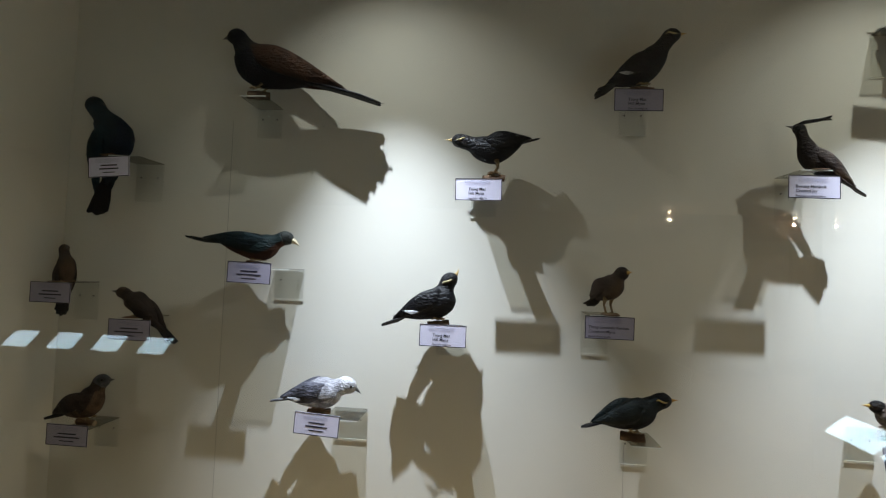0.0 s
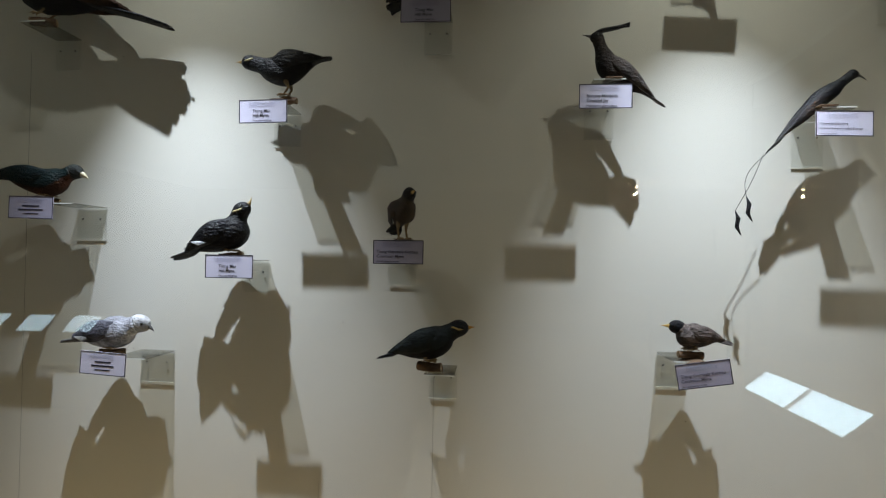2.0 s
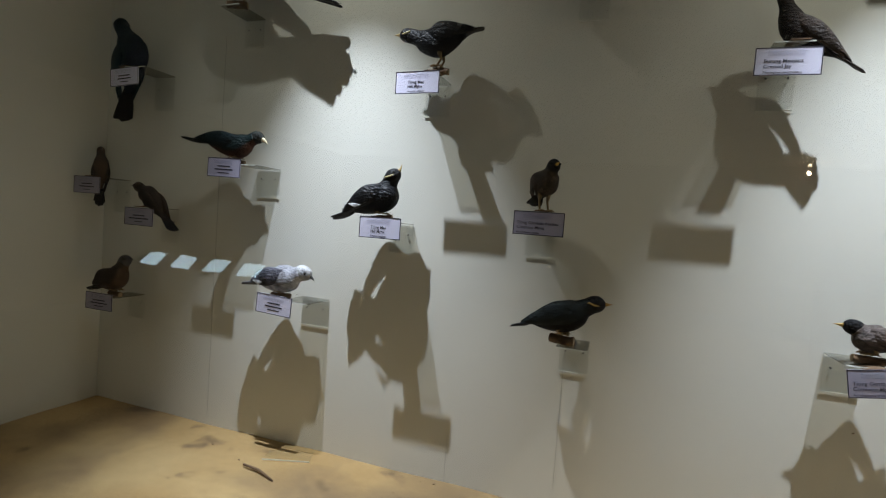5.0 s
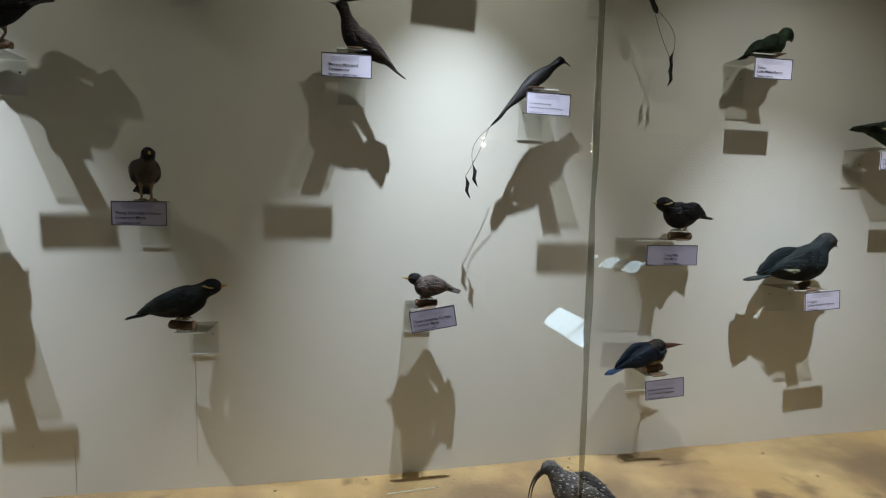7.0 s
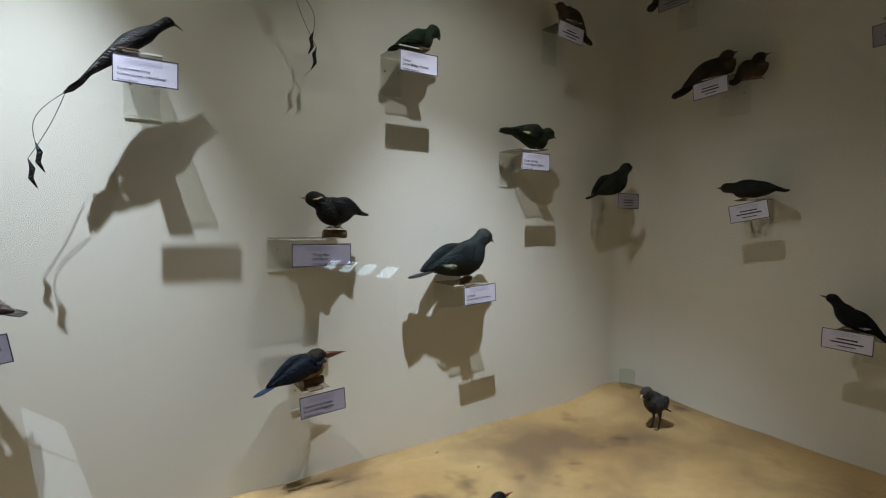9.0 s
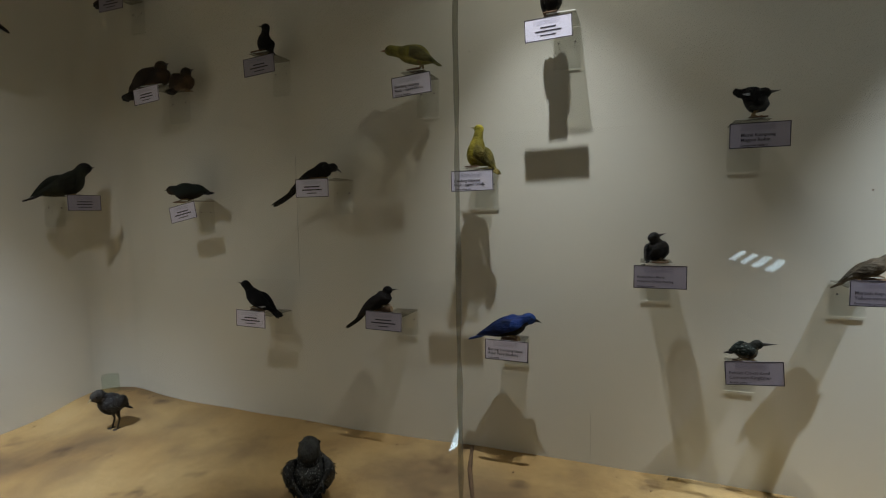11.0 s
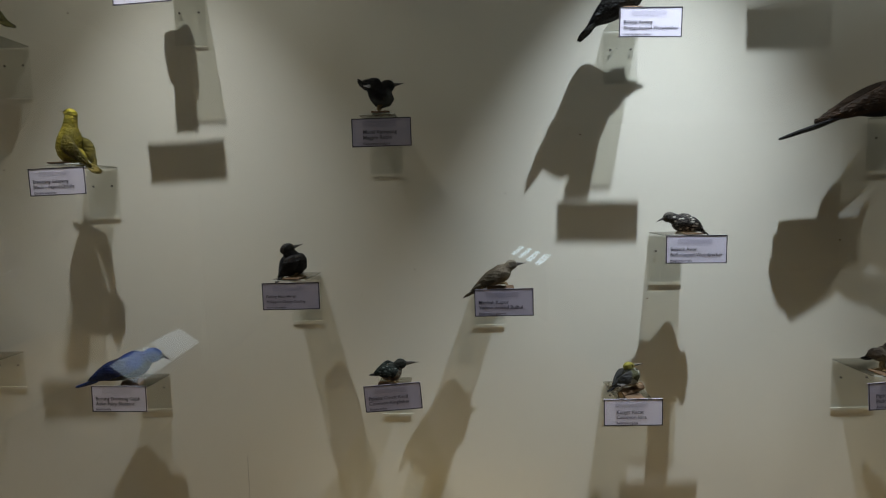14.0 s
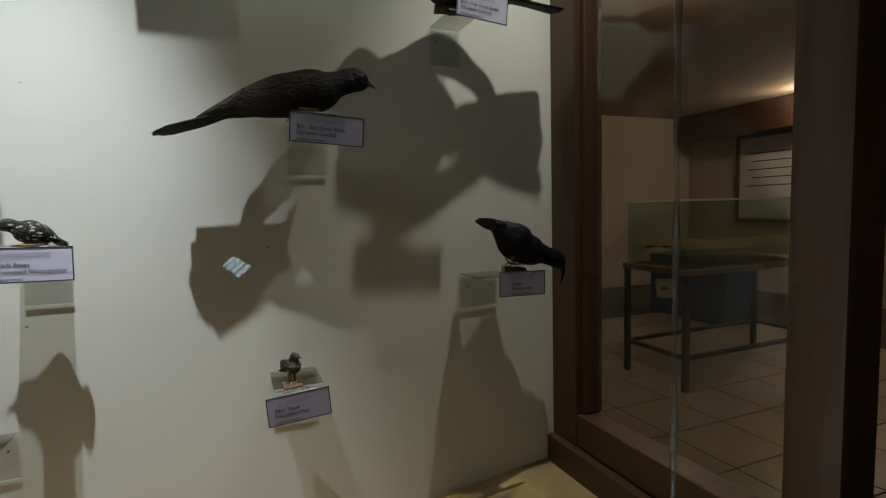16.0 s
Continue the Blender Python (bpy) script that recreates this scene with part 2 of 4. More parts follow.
def curve_points(knots, n):
    """Smooth curve through knots (Catmull-Rom); each knot may hold extra values."""
    k = [np.array(q, float) for q in knots]
    k = [2 * k[0] - k[1]] + k + [2 * k[-1] - k[-2]]
    out = []
    for i in range(1, len(k) - 2):
        for j in range(n):
            t = j / n
            out.append(0.5 * (2 * k[i] + (k[i + 1] - k[i - 1]) * t + (2 * k[i - 1] - 5 * k[i] + 4 * k[i + 1] - k[i + 2]) * t * t
                              + (3 * k[i] - k[i - 1] - 3 * k[i + 1] + k[i + 2]) * t ** 3))
    out.append(k[-2])
    return out


# ---- the showcase: walls, ground, ceiling, glass ----
def structure(name, bm, mat, label, smooth=False):
    return tagged(part(name, bm, mat, smooth=smooth), label, "showcase" if "hall" not in label else "hall", kind="structure")


structure("wall_north", boxed(LEFT_X - 0.12, WALL_X + 0.12, WALL_Y, WALL_Y + 0.12, 0.0, 2.9), PAINT, "cream painted back wall of the bird showcase")
structure("wall_east", boxed(WALL_X, WALL_X + 0.12, END_Y, WALL_Y - 0.001, 0.0, 2.9), PAINT, "cream painted side wall of the bird showcase")
structure("wall_west", boxed(LEFT_X - 0.12, LEFT_X, GLASS_Y - 0.05, WALL_Y - 0.001, 0.0, 2.9), PAINT, "cream painted end wall of the bird showcase")


def front_y(x):
    return min(GLASS_Y, -0.377 + (GLASS_X - x) * (GLASS_Y + 0.377) / (GLASS_X - 1.264))


bm = bmesh.new()
top = [bm.verts.new(q) for q in ((LEFT_X, WALL_Y, CASE_TOP), (WALL_X, WALL_Y, CASE_TOP), (WALL_X, END_Y, CASE_TOP), (GLASS_X, END_Y, CASE_TOP), (GLASS_X, -0.377, CASE_TOP), (1.264, GLASS_Y, CASE_TOP), (LEFT_X, GLASS_Y, CASE_TOP))]
f = bm.faces.new(top)
r = bmesh.ops.extrude_face_region(bm, geom=[f])
for v in r["geom"]:
    if isinstance(v, bmesh.types.BMVert):
        v.co.z += 0.2
structure("ceiling_showcase", bm, PAINT, "cream painted ceiling of the bird showcase with spotlights")


def ground_height(x, y):
    """Painted ground with soft swells, a hump in the inner corner and lumps at the walls."""
    rise = min(max((x - 0.6) / 2.4, 0.0), 1.0)
    h = SAND + 0.045 * rise * rise * (3 - 2 * rise) + 0.012 * noise.noise((x * 1.1, y * 1.1, 0)) + 0.006 * noise.noise((x * 4, y * 4, 3))
    d = math.hypot((x - 3.38), (y - 1.60))
    h += 0.065 * math.exp(-(d / 0.17) ** 2)
    h += 0.05 * math.exp(-((x - 3.48) / 0.16) ** 2 - ((y + 2.03) / 0.12) ** 2)
    h += 0.045 * math.exp(-((y + 2.98) / 0.30) ** 2)
    return h


bm = bmesh.new()
step = 0.05
nx, ny = int((WALL_X - LEFT_X) / step) + 1, int((WALL_Y - END_Y) / step) + 1
grid = {}
for i in range(nx + 1):
    for j in range(ny + 1):
        x, y = min(LEFT_X + i * step, WALL_X), min(END_Y + j * step, WALL_Y)
        if x < 1.15 and y < GLASS_Y - 0.06:
            continue
        if y < front_y(x) - 0.09 and x < GLASS_X - 0.04:
            continue
        grid[i, j] = bm.verts.new((x, y, ground_height(x, y)))
for (i, j), v in list(grid.items()):
    q = [grid.get(k) for k in ((i, j), (i + 1, j), (i + 1, j + 1), (i, j + 1))]
    if all(q):
        bm.faces.new(q)
structure("ground", bm, SANDY, "ochre painted sand ground with brown blotches in the showcase", True)

GLASS_LINE = [((LEFT_X, GLASS_Y), (1.264, GLASS_Y)), ((1.264, GLASS_Y), (GLASS_X, -0.377)), ((GLASS_X, -0.377), (2.766, -2.637)), ((2.766, -2.637), (2.74, END_Y + 0.05))]
for i, ((ax, ay), (bx, by)) in enumerate(GLASS_LINE):
    length, turn = math.hypot(bx - ax, by - ay), math.degrees(math.atan2(by - ay, bx - ax))
    pane = part(f"window_{i + 1}", boxed(0.004, length - 0.004, -0.0005, 0.0005, SAND - 0.05, 2.64), GLASS)
    pane.visible_shadow = False
    place(tagged(pane, "clear showcase front glass pane with faint reflections", "glass pane", kind="structure"), pose(ax, ay, 0, 0, 0, turn))
    plinth = part("wall_plinth", boxed(0, length, -0.03, 0.05, 0.0, SAND - 0.06), TEAK)
    place(tagged(plinth, "dark wooden plinth under the showcase glass", "plinth", kind="structure"), pose(ax, ay, 0, 0, 0, turn))
    lintel = part("wall_fascia", boxed(0, length, -0.03, 0.05, 2.645, 2.9), TEAK)
    place(tagged(lintel, "dark wooden fascia above the showcase glass", "fascia", kind="structure"), pose(ax, ay, 0, 0, 0, turn))


def glass_joint(x, y):
    """A bead of sealant between two panes, a little uneven."""
    rng = random.Random(int(x * 1000))
    b = bmesh.new()
    n = 40
    pts = [(x + rng.uniform(-0.0008, 0.0008), y + rng.uniform(-0.0008, 0.0008), SAND - 0.04 + i * (2.64 - SAND + 0.04) / n) for i in range(n + 1)]
    tube(b, pts, [0.0045 + rng.uniform(-0.0012, 0.0016) for _ in pts], 6)
    tagged(part("glass_joint", b, SILICONE, smooth=True), "greyish sealant joint between two showcase glass panes", "glass joint", kind="structure")


for x, y in ((1.264, GLASS_Y), (GLASS_X, -0.377), (2.766, -2.637)):
    glass_joint(x, y)

# wooden window frame closing the showcase at its end
end = thing("window_5", pose(0, END_Y, 0), "dark varnished wooden window frame closing the showcase end", "window frame", kind="structure")
part("stile", boxed(WALL_X - 0.115, WALL_X, -0.05, 0.03, SAND - 0.2, 2.9, 0.006), TEAK, end)
part("post", boxed(2.70, 2.79, -0.055, 0.04, 0.0, 2.9, 0.006), TEAK, end)
part("bead", boxed(2.792, 2.815, -0.05, 0.01, SAND + 0.27, 2.60, 0.003), TEAK, end)
part("bead", boxed(WALL_X - 0.135, WALL_X - 0.117, -0.05, 0.01, SAND + 0.27, 2.60, 0.003), TEAK, end)
part("bottom_rail", boxed(2.792, WALL_X - 0.117, -0.05, 0.028, SAND + 0.17, SAND + 0.265, 0.006), TEAK, end)
part("sill", boxed(2.792, WALL_X - 0.002, -0.06, 0.055, SAND - 0.2, SAND + 0.166, 0.008), TEAK, end)
part("top_rail", boxed(2.792, WALL_X - 0.117, -0.05, 0.028, 2.52, 2.9, 0.006), TEAK, end)
p = part("pane", boxed(2.79, WALL_X - 0.112, -0.012, -0.011, SAND + 0.26, 2.53), GLASS, end)
p.visible_shadow = False
p = part("dado", boxed(2.792, WALL_X + 0.12, -0.09, -0.062, 0.0, SAND + 0.05, 0.004), TEAK, end)
# the inner corner is plastered round
b = bmesh.new()
cove = [(WALL_X - 0.13 * (1 - math.sin(math.radians(a))), WALL_Y - 0.13 * (1 - math.cos(math.radians(a)))) for a in range(0, 91, 9)]
low, high = [[b.verts.new((x - 0.001, y - 0.001, z)) for x, y in cove] for z in (SAND - 0.03, CASE_TOP)]
for i in range(len(cove) - 1):
    b.faces.new((low[i], low[i + 1], high[i + 1], high[i]))
structure("trim_corner", b, PAINT, "softly rounded cream plaster in the showcase's inner corner", True)

WALLS = {1: pose(0, WALL_Y, 0), 2: pose(WALL_X, 0, 0, 0, 0, -90)}


def on_wall(wall, u, z, out=0.14, yaw=0.0, roll=0.0):
    """A pose at u along a wall, z up and out from it; its y axis points into the wall."""
    return WALLS[wall] @ pose(u, -out, z, 0, roll, yaw)


def wall_seam(wall, u, z0, z1):
    """A hairline joint between two wall boards, filled with darker paint."""
    w = part("trim_seam", boxed(-0.0006, 0.0006, -0.0006, 0.0004, z0, z1), SEAM)
    place(tagged(w, "fine dark joint line between two wall boards", "joint", kind="structure"), WALLS[wall] @ pose(u, 0, 0))


for seam in ((1, -0.93, 0.55, 2.04), (1, 0.06, 0.52, 0.70), (1, 0.41, 0.60, 1.02), (2, -0.62, 1.14, 1.66), (2, 0.52, 0.58, 0.76)):
    wall_seam(*seam)


def wall_specks(wall, u0, u1, seed):
    """Nail holes, scuffs and paint chips scattered over a wall."""
    rng = random.Random(seed)
    b = bmesh.new()
    for _ in range(70):
        u, z, r = rng.uniform(u0, u1), rng.uniform(0.58, 2.4), rng.uniform(0.0008, 0.0022)
        bmesh.ops.create_circle(b, cap_ends=True, segments=6, radius=r, matrix=pose(u, -0.0006, z, 90) @ Matrix.Diagonal((rng.uniform(0.7, 2.2), 1, 1, 1)))
    place(tagged(part("wall_specks", b, BARK), "small dark nail holes and chips in the cream paint", "specks", kind="stuff"), WALLS[wall])


wall_specks(1, -1.45, 3.45, 3)
wall_specks(2, -1.60, 3.20, 4)


# ---- what every specimen has: shelf, card, perch, bird ----
def acrylic_shelf(wall, u, z, width=0.085, depth=0.125, drop=0.085):
    """Clear bracket: a plate screwed to the wall, a shelf, bright cut edges."""
    s = thing("acrylic_shelf", on_wall(wall, u, z, 0.0), "clear acrylic bracket shelf screwed to the cream wall", "shelf", "bird shelves")
    w = width / 2
    part("back_plate", boxed(-w, w, -0.006, -0.003, -drop, -0.0035, 0.0), ACRYLIC, s)
    part("shelf_plate", boxed(-w, w, -depth, -0.003, -0.003, 0.0, 0.0), HAZE, s)
    part("edge", boxed(-w, w, -0.0064, -0.0026, -drop - 0.0012, -drop - 0.0002), EDGE, s, "bright cut lower edge")
    part("edge", boxed(-w, w, -depth - 0.0014, -depth - 0.0002, -0.0032, 0.0002), EDGE, s, "bright cut front edge")
    for k in (-0.6, 0.6):
        b = bmesh.new()
        bmesh.ops.create_cone(b, cap_ends=True, segments=10, radius1=0.0032, radius2=0.002, depth=0.003, matrix=pose(k * w, -0.0078, -drop * 0.38, 90))
        part("screw", b, SCREW, s)
    return s


def lettering(text, size, m, parent, mat=INK):
    cu = bpy.data.curves.new("lettering", "FONT")
    cu.body, cu.size, cu.align_x, cu.resolution_u, cu.offset = text, size, "LEFT", 2, size * 0.016
    tmp = new("lettering_tmp", cu)
    me = bpy.data.meshes.new_from_object(tmp.evaluated_get(bpy.context.evaluated_depsgraph_get()))
    bpy.data.objects.remove(tmp)
    me.materials.append(mat)
    ob = new("lettering", me)
    ob.parent = parent
    ob.matrix_local = m
    return ob


def specimen_card(wall, u, z, out=0.148, roll=0.0, yaw=0.0, lines=(), dim=False, width=0.140, height=0.066, tape=True):
    """Framed paper name card hanging at a shelf's front edge."""
    rng = random.Random(int(u * 977 + z * 331 + wall))
    c = thing("name_card", on_wall(wall, u, z, out, yaw, roll), "lilac paper name card with dark border and " + ("printed species name" if lines else "small print"), "name card", "bird name cards")
    w, h = width / 2, height / 2
    # dim cards get the paper colour with shade painted in
    part("paper", boxed(-w, w, -0.001, 0.001, -h, h), CARD_SHADED if dim else CARD, c)
    b = bmesh.new()
    for q in ((-w, w, h - 0.0022, h), (-w, w, -h, -h + 0.0022), (-w, -w + 0.0022, -h, h), (w - 0.0022, w, -h, h)):
        box(b, q[0], q[1], -0.0016, -0.0011, q[2], q[3])
    part("border", b, INK, c)
    if tape:
        part("tape", boxed(-w * 0.62, w * 0.5, -0.0022, -0.0018, h * 0.38, h * 0.80), TAPE, c, "shiny strip of sticky tape")
    if lines:
        longest = max(len(s) for s in lines[:2])
        size = min(0.0125, 1.75 * width / longest)
        for i, s in enumerate(lines):
            lettering(s, size if i < 2 else size * 0.66, pose(-min(w * 0.86, longest * size * 0.27), -0.0018, -0.003 - i * 0.0128, 90), c)
    else:
        for i, (k, t) in enumerate(((0.42, 0.0045), (0.62, 0.0045), (0.36, 0.003))):
            k *= rng.uniform(0.75, 1.15)
            part("print_line", boxed(-w * k, w * k, -0.0016, -0.0011, 0.002 - i * 0.011, 0.002 - i * 0.011 + t), INK, c)
    return c


def perch(wall, u, z, length=0.075, radius=0.013, out=0.10, roll=0.0, yaw=0.0):
    """A short cut branch under a bird's feet; z is its top."""
    rng = random.Random(int(u * 613 + z * 71))
    p = thing("wooden_perch", on_wall(wall, u, z - radius, out, yaw, roll), "short cut branch serving as perch on the shelf", "perch", "bird perches")
    b = bmesh.new()
    n = 8
    pts = [(-length / 2 + length * i / n, rng.uniform(-0.002, 0.002), rng.uniform(-0.002, 0.001)) for i in range(n + 1)]
    tube(b, pts, [radius * rng.uniform(0.85, 1.0) for _ in pts], 10, cap=False)
    part("bark", b, BARK, p, smooth=True)
    for k in (0, n):
        b = bmesh.new()
        bmesh.ops.create_circle(b, cap_ends=True, segments=10, radius=radius * 0.9, matrix=Matrix.Translation(pts[k]) @ pose(0, 0, 0, 0, 90))
        part("cut_end", b, CUTWOOD, p, "pale sawn end")
    return p


def ruffle(b, count, size, back, rng, lift=0.14):
    """Small lifted feather tips scattered over a mesh, pointing towards the tail."""
    faces = [f for f in b.faces if f.calc_area() > 1e-7]
    areas = [f.calc_area() for f in faces]
    b.normal_update()
    for f in rng.choices(faces, areas, k=count):
        n, c, mi = f.normal.copy(), f.calc_center_median(), f.material_index
        vs = [v.co for v in f.verts]
        c = c.lerp(vs[rng.randrange(len(vs))], rng.random() * 0.7)
        way = (back - n * back.dot(n))
        if way.length < 0.2:
            continue
        way = (way.normalized() + Vector((rng.gauss(0, 0.16), rng.gauss(0, 0.16), rng.gauss(0, 0.16)))).normalized()
        side = n.cross(way).normalized()
        k = size * rng.uniform(0.6, 1.3)
        root, tip = c - n * size * 0.05, c + way * k * 2.0 + n * k * lift * rng.uniform(0.4, 1.8)
        mid = c + way * k * 0.9 + n * k * lift * 0.9
        q = [b.verts.new(root), b.verts.new(mid + side * k * 0.42), b.verts.new(tip), b.verts.new(mid - side * k * 0.42)]
        b.faces.new(q).material_index = mi


def bird(name, m, label, head, tail, girth, colours, bill=0.026, bill_down=0.0, bill_thick=0.3, leg=0.045, fan=0.5,
         tail_share=0.42, gloss=0.2, speck=None, wattle=None, crest=0.0, head_size=1.0, patch=None, leg_mat=None, streamer=False, spread=0.02):
    """A mounted bird standing at its pose's origin, facing along x.

    head: bill tip and tail: tail tip, both from the feet, in metres (along x, up); girth: radius of the body;
    colours: body, head, wing, tail, belly, bill."""
    rng = random.Random(name + str(round(head[0] * 1000)) + str(round(m.translation.x * 1000)))
    body_c, head_c, wing_c, tail_c, belly_c, bill_c = colours
    s = 1.0 if head[0] >= tail[0] else -1.0
    g = thing(name, m, label, "bird", "mounted birds")
    H, T = Vector((head[0], 0, head[1])), Vector((tail[0], 0, tail[1]))
    C = Vector((0.0, 0, leg + girth * 0.72))
    rh = girth * 0.56 * head_size
    aim = (H - C).normalized()
    flat = Vector((s, 0, -bill_down)).normalized()
    bd = (flat * 0.75 + aim * 0.25).normalized()
    Hc = H - bd * (bill + rh * 0.9)
    back = (T - C)
    far = back.length
    back.normalize()
    rump = C + back * min(far * (1 - tail_share), far - 0.02)
    breast = C + (Hc - C) * 0.42 + Vector((0, 0, -girth * 0.06))
    knots = [(*rump, girth * 0.16), (*(rump * 0.62 + C * 0.38), girth * 0.62), (*C, girth), (*breast, girth * 0.92), (*(Hc * 0.66 + C * 0.34), girth * 0.60), (*(Hc - aim * rh * 0.30), rh * 1.0)]
    pts = curve_points(knots, 4)
    b = bmesh.new()
    tube(b, [q[:3] for q in pts], [max(q[3], 0.002) for q in pts], 14, squash=[0.86] * len(pts))
    jitter = girth * 0.05
    for v in b.verts:
        v.co += v.co.normalized() * jitter * noise.noise(v.co * 60)
    b.normal_update()
    for f in b.faces:
        f.material_index = 1 if f.normal.z < -0.25 or (f.normal.x * s > 0.55 and f.calc_center_median().x * s > 0) else 0
    ruffle(b, 420 if sum(body_c) < 0.6 else 120, girth * 0.085, back, rng)
    part("body", b, [plumage(body_c, gloss, speck), plumage(belly_c, gloss * 0.6, speck)], g, smooth=True)
    # head
    b = bmesh.new()
    bmesh.ops.create_uvsphere(b, u_segments=14, v_segments=9, radius=1.0)
    for v in b.verts:
        v.co = Vector((v.co.x * rh * 1.22, v.co.y * rh * 0.86, v.co.z * rh * 0.98))
        v.co += v.co.normalized() * rh * 0.05 * noise.noise(v.co * 80)
    tilt = math.atan2(bd.z, bd.x * s)
    ruffle(b, 50, rh * 0.11, Vector((-1, 0, 0)), rng, 0.12)
    hd = part("head", b, plumage(head_c, gloss), g, smooth=True)
    hd.matrix_local = Matrix.Translation(Hc) @ Matrix.Diagonal((s, 1, 1, 1)) @ pose(0, 0, 0, 0, -math.degrees(tilt))
    # bill: two mandibles, curved
    side_bill = material_of(bill_c)
    for k, nm in ((1, "upper_bill"), (-1, "lower_bill")):
        b = bmesh.new()
        n = 5
        line = [Vector((rh * 0.9 + (bill * (1.0 if k > 0 else 0.9)) * i / n, 0, k * bill * 0.05 * (1 - i / n) - bill * bill_down * 0.6 * (i / n) ** 2)) for i in range(n + 1)]
        tube(b, line, [max(bill_thick * rh * (1 - (i / n) ** 1.5) * 0.75, 0.0007) for i in range(n + 1)], 7)
        part(nm, b, side_bill, hd, smooth=True)
    for k in (-1, 1):
        b = bmesh.new()
        bmesh.ops.create_uvsphere(b, u_segments=8, v_segments=6, radius=max(rh * 0.15, 0.0018), matrix=Matrix.Translation((rh * 0.62, k * rh * 0.70, rh * 0.22)))
        part("eye", b, EYE, hd, smooth=True)
    if wattle:
        for k in (-1, 1):
            b = bmesh.new()
            tube(b, [(rh * 0.55, k * rh * 0.70, -rh * 0.08), (rh * 0.05, k * rh * 0.88, -rh * 0.02), (-rh * 0.55, k * rh * 0.84, rh * 0.28), (-rh * 0.9, k * rh * 0.6, rh * 0.1)], [rh * 0.07, rh * 0.12, rh * 0.11, rh * 0.04], 6)
            part("wattle", b, material_of(wattle), hd, "yellow bare-skin wattle", smooth=True)
    if crest:
        b = bmesh.new()
        for i in range(5):
            o = (i - 2) * 0.14
            tube(b, [(rh * 0.3, o * rh, rh * 0.55), (-rh * 0.4, o * rh, rh * 0.85 + crest * 0.10), (-rh * 0.6 - crest * 0.55, o * rh, rh * 0.9 + crest * 0.34), (-rh * 0.6 - crest * rng.uniform(0.85, 1.0), o * rh, rh * 0.9 + crest * rng.uniform(0.42, 0.6))], [rh * 0.45, rh * 0.34, rh * 0.27, rh * 0.14], 6, squash=[0.6] * 4)
        part("crest", b, plumage(head_c, gloss), hd, smooth=True)
    # wings: layered coverts and long flight feathers
    shoulder = C + (Hc - C) * 0.30 + Vector((0, 0, girth * 0.30))
    tip = C + back * min(far * 0.86, (rump - C).length + far * tail_share * 0.50) + Vector((0, 0, girth * 0.18))
    for k in (-1, 1):
        b = bmesh.new()
        mid = (shoulder + tip) / 2
        off = girth * 0.80
        rows = [(*shoulder, girth * 0.30, off * 0.72), (*(shoulder * 0.72 + tip * 0.28), girth * 0.68, off * 1.06), (*(shoulder * 0.45 + tip * 0.55), girth * 0.56, off * 0.96), (*(shoulder * 0.2 + tip * 0.8), girth * 0.28, off * 0.55), (*tip, girth * 0.05, off * 0.18)]
        line = curve_points(rows, 3)
        tube(b, [(q[0], k * q[4], q[2]) for q in line], [max(q[3], 0.001) for q in line], 10, squash=[0.34] * len(line))
        for i in range(5):
            a = shoulder * (0.60 - 0.07 * i) + tip * (0.40 + 0.07 * i) + Vector((0, 0, -girth * (0.34 - 0.13 * i)))
            e = tip + (a - tip) * (0.30 - 0.07 * i) + Vector((0, 0, -girth * 0.05 * i * rng.random()))
            y0, y1 = k * off * (1.12 - 0.05 * i), k * off * (0.46 - 0.05 * i)
            tube(b, [(a.x, y0, a.z), ((a.x + e.x) / 2, (y0 + y1) / 2 + k * girth * 0.12, (a.z + e.z) / 2), (e.x, y1, e.z)], [girth * 0.16, girth * 0.15, 0.001], 6, squash=[0.25] * 3)
        ruffle(b, 170 if sum(wing_c) < 0.3 else 60, girth * 0.11, back, rng, 0.12)
        w = part("wing", b, plumage(wing_c, gloss, speck), g, smooth=True)
        if patch:
            b = bmesh.new()
            q = shoulder * 0.42 + tip * 0.58
            tube(b, [(q.x + s * girth * 0.5, k * off * 1.18, q.z - girth * 0.22), (q.x, k * off * 1.24, q.z - girth * 0.26), (q.x - s * girth * 0.55, k * off * 1.08, q.z - girth * 0.18)], [0.001, girth * 0.17, 0.001], 6, squash=[0.3] * 3)
            part("wing_patch", b, plumage(patch, 0.1), w, "pale patch on the wing")
    # tail: separate overlapping feathers in a fan
    b = bmesh.new()
    root = rump - back * girth * 0.3
    n = 7
    lift = Vector((-back.z, 0, back.x))
    for i in range(n):
        o = (i - (n - 1) / 2) / ((n - 1) / 2)
        e = T - back * abs(o) * far * 0.07 * rng.uniform(0.2, 1.8) + Vector((0, o * girth * fan, 0)) + lift * o * spread * 0.6
        mid = root * 0.42 + e * 0.58 + Vector((0, o * girth * fan * 0.10, 0)) + lift * 0.002 * i
        wd = girth * (0.19 + 0.10 * fan)
        tube(b, [root + Vector((0, o * girth * 0.12, 0)), mid, e * 0.93 + mid * 0.07, e], [wd * 0.9, wd, wd * 0.80, 0.001], 6, squash=[0.9, 0.9, 0.85, 0.6])
    ruffle(b, 60, girth * 0.12, back, rng, 0.12)
    # flatten the fan across the tail's plane
    for v in b.verts:
        d = v.co - root
        h = d.dot(lift)
        v.co -= lift * h * 0.68
    part("tail", b, plumage(tail_c, gloss), g, smooth=True)
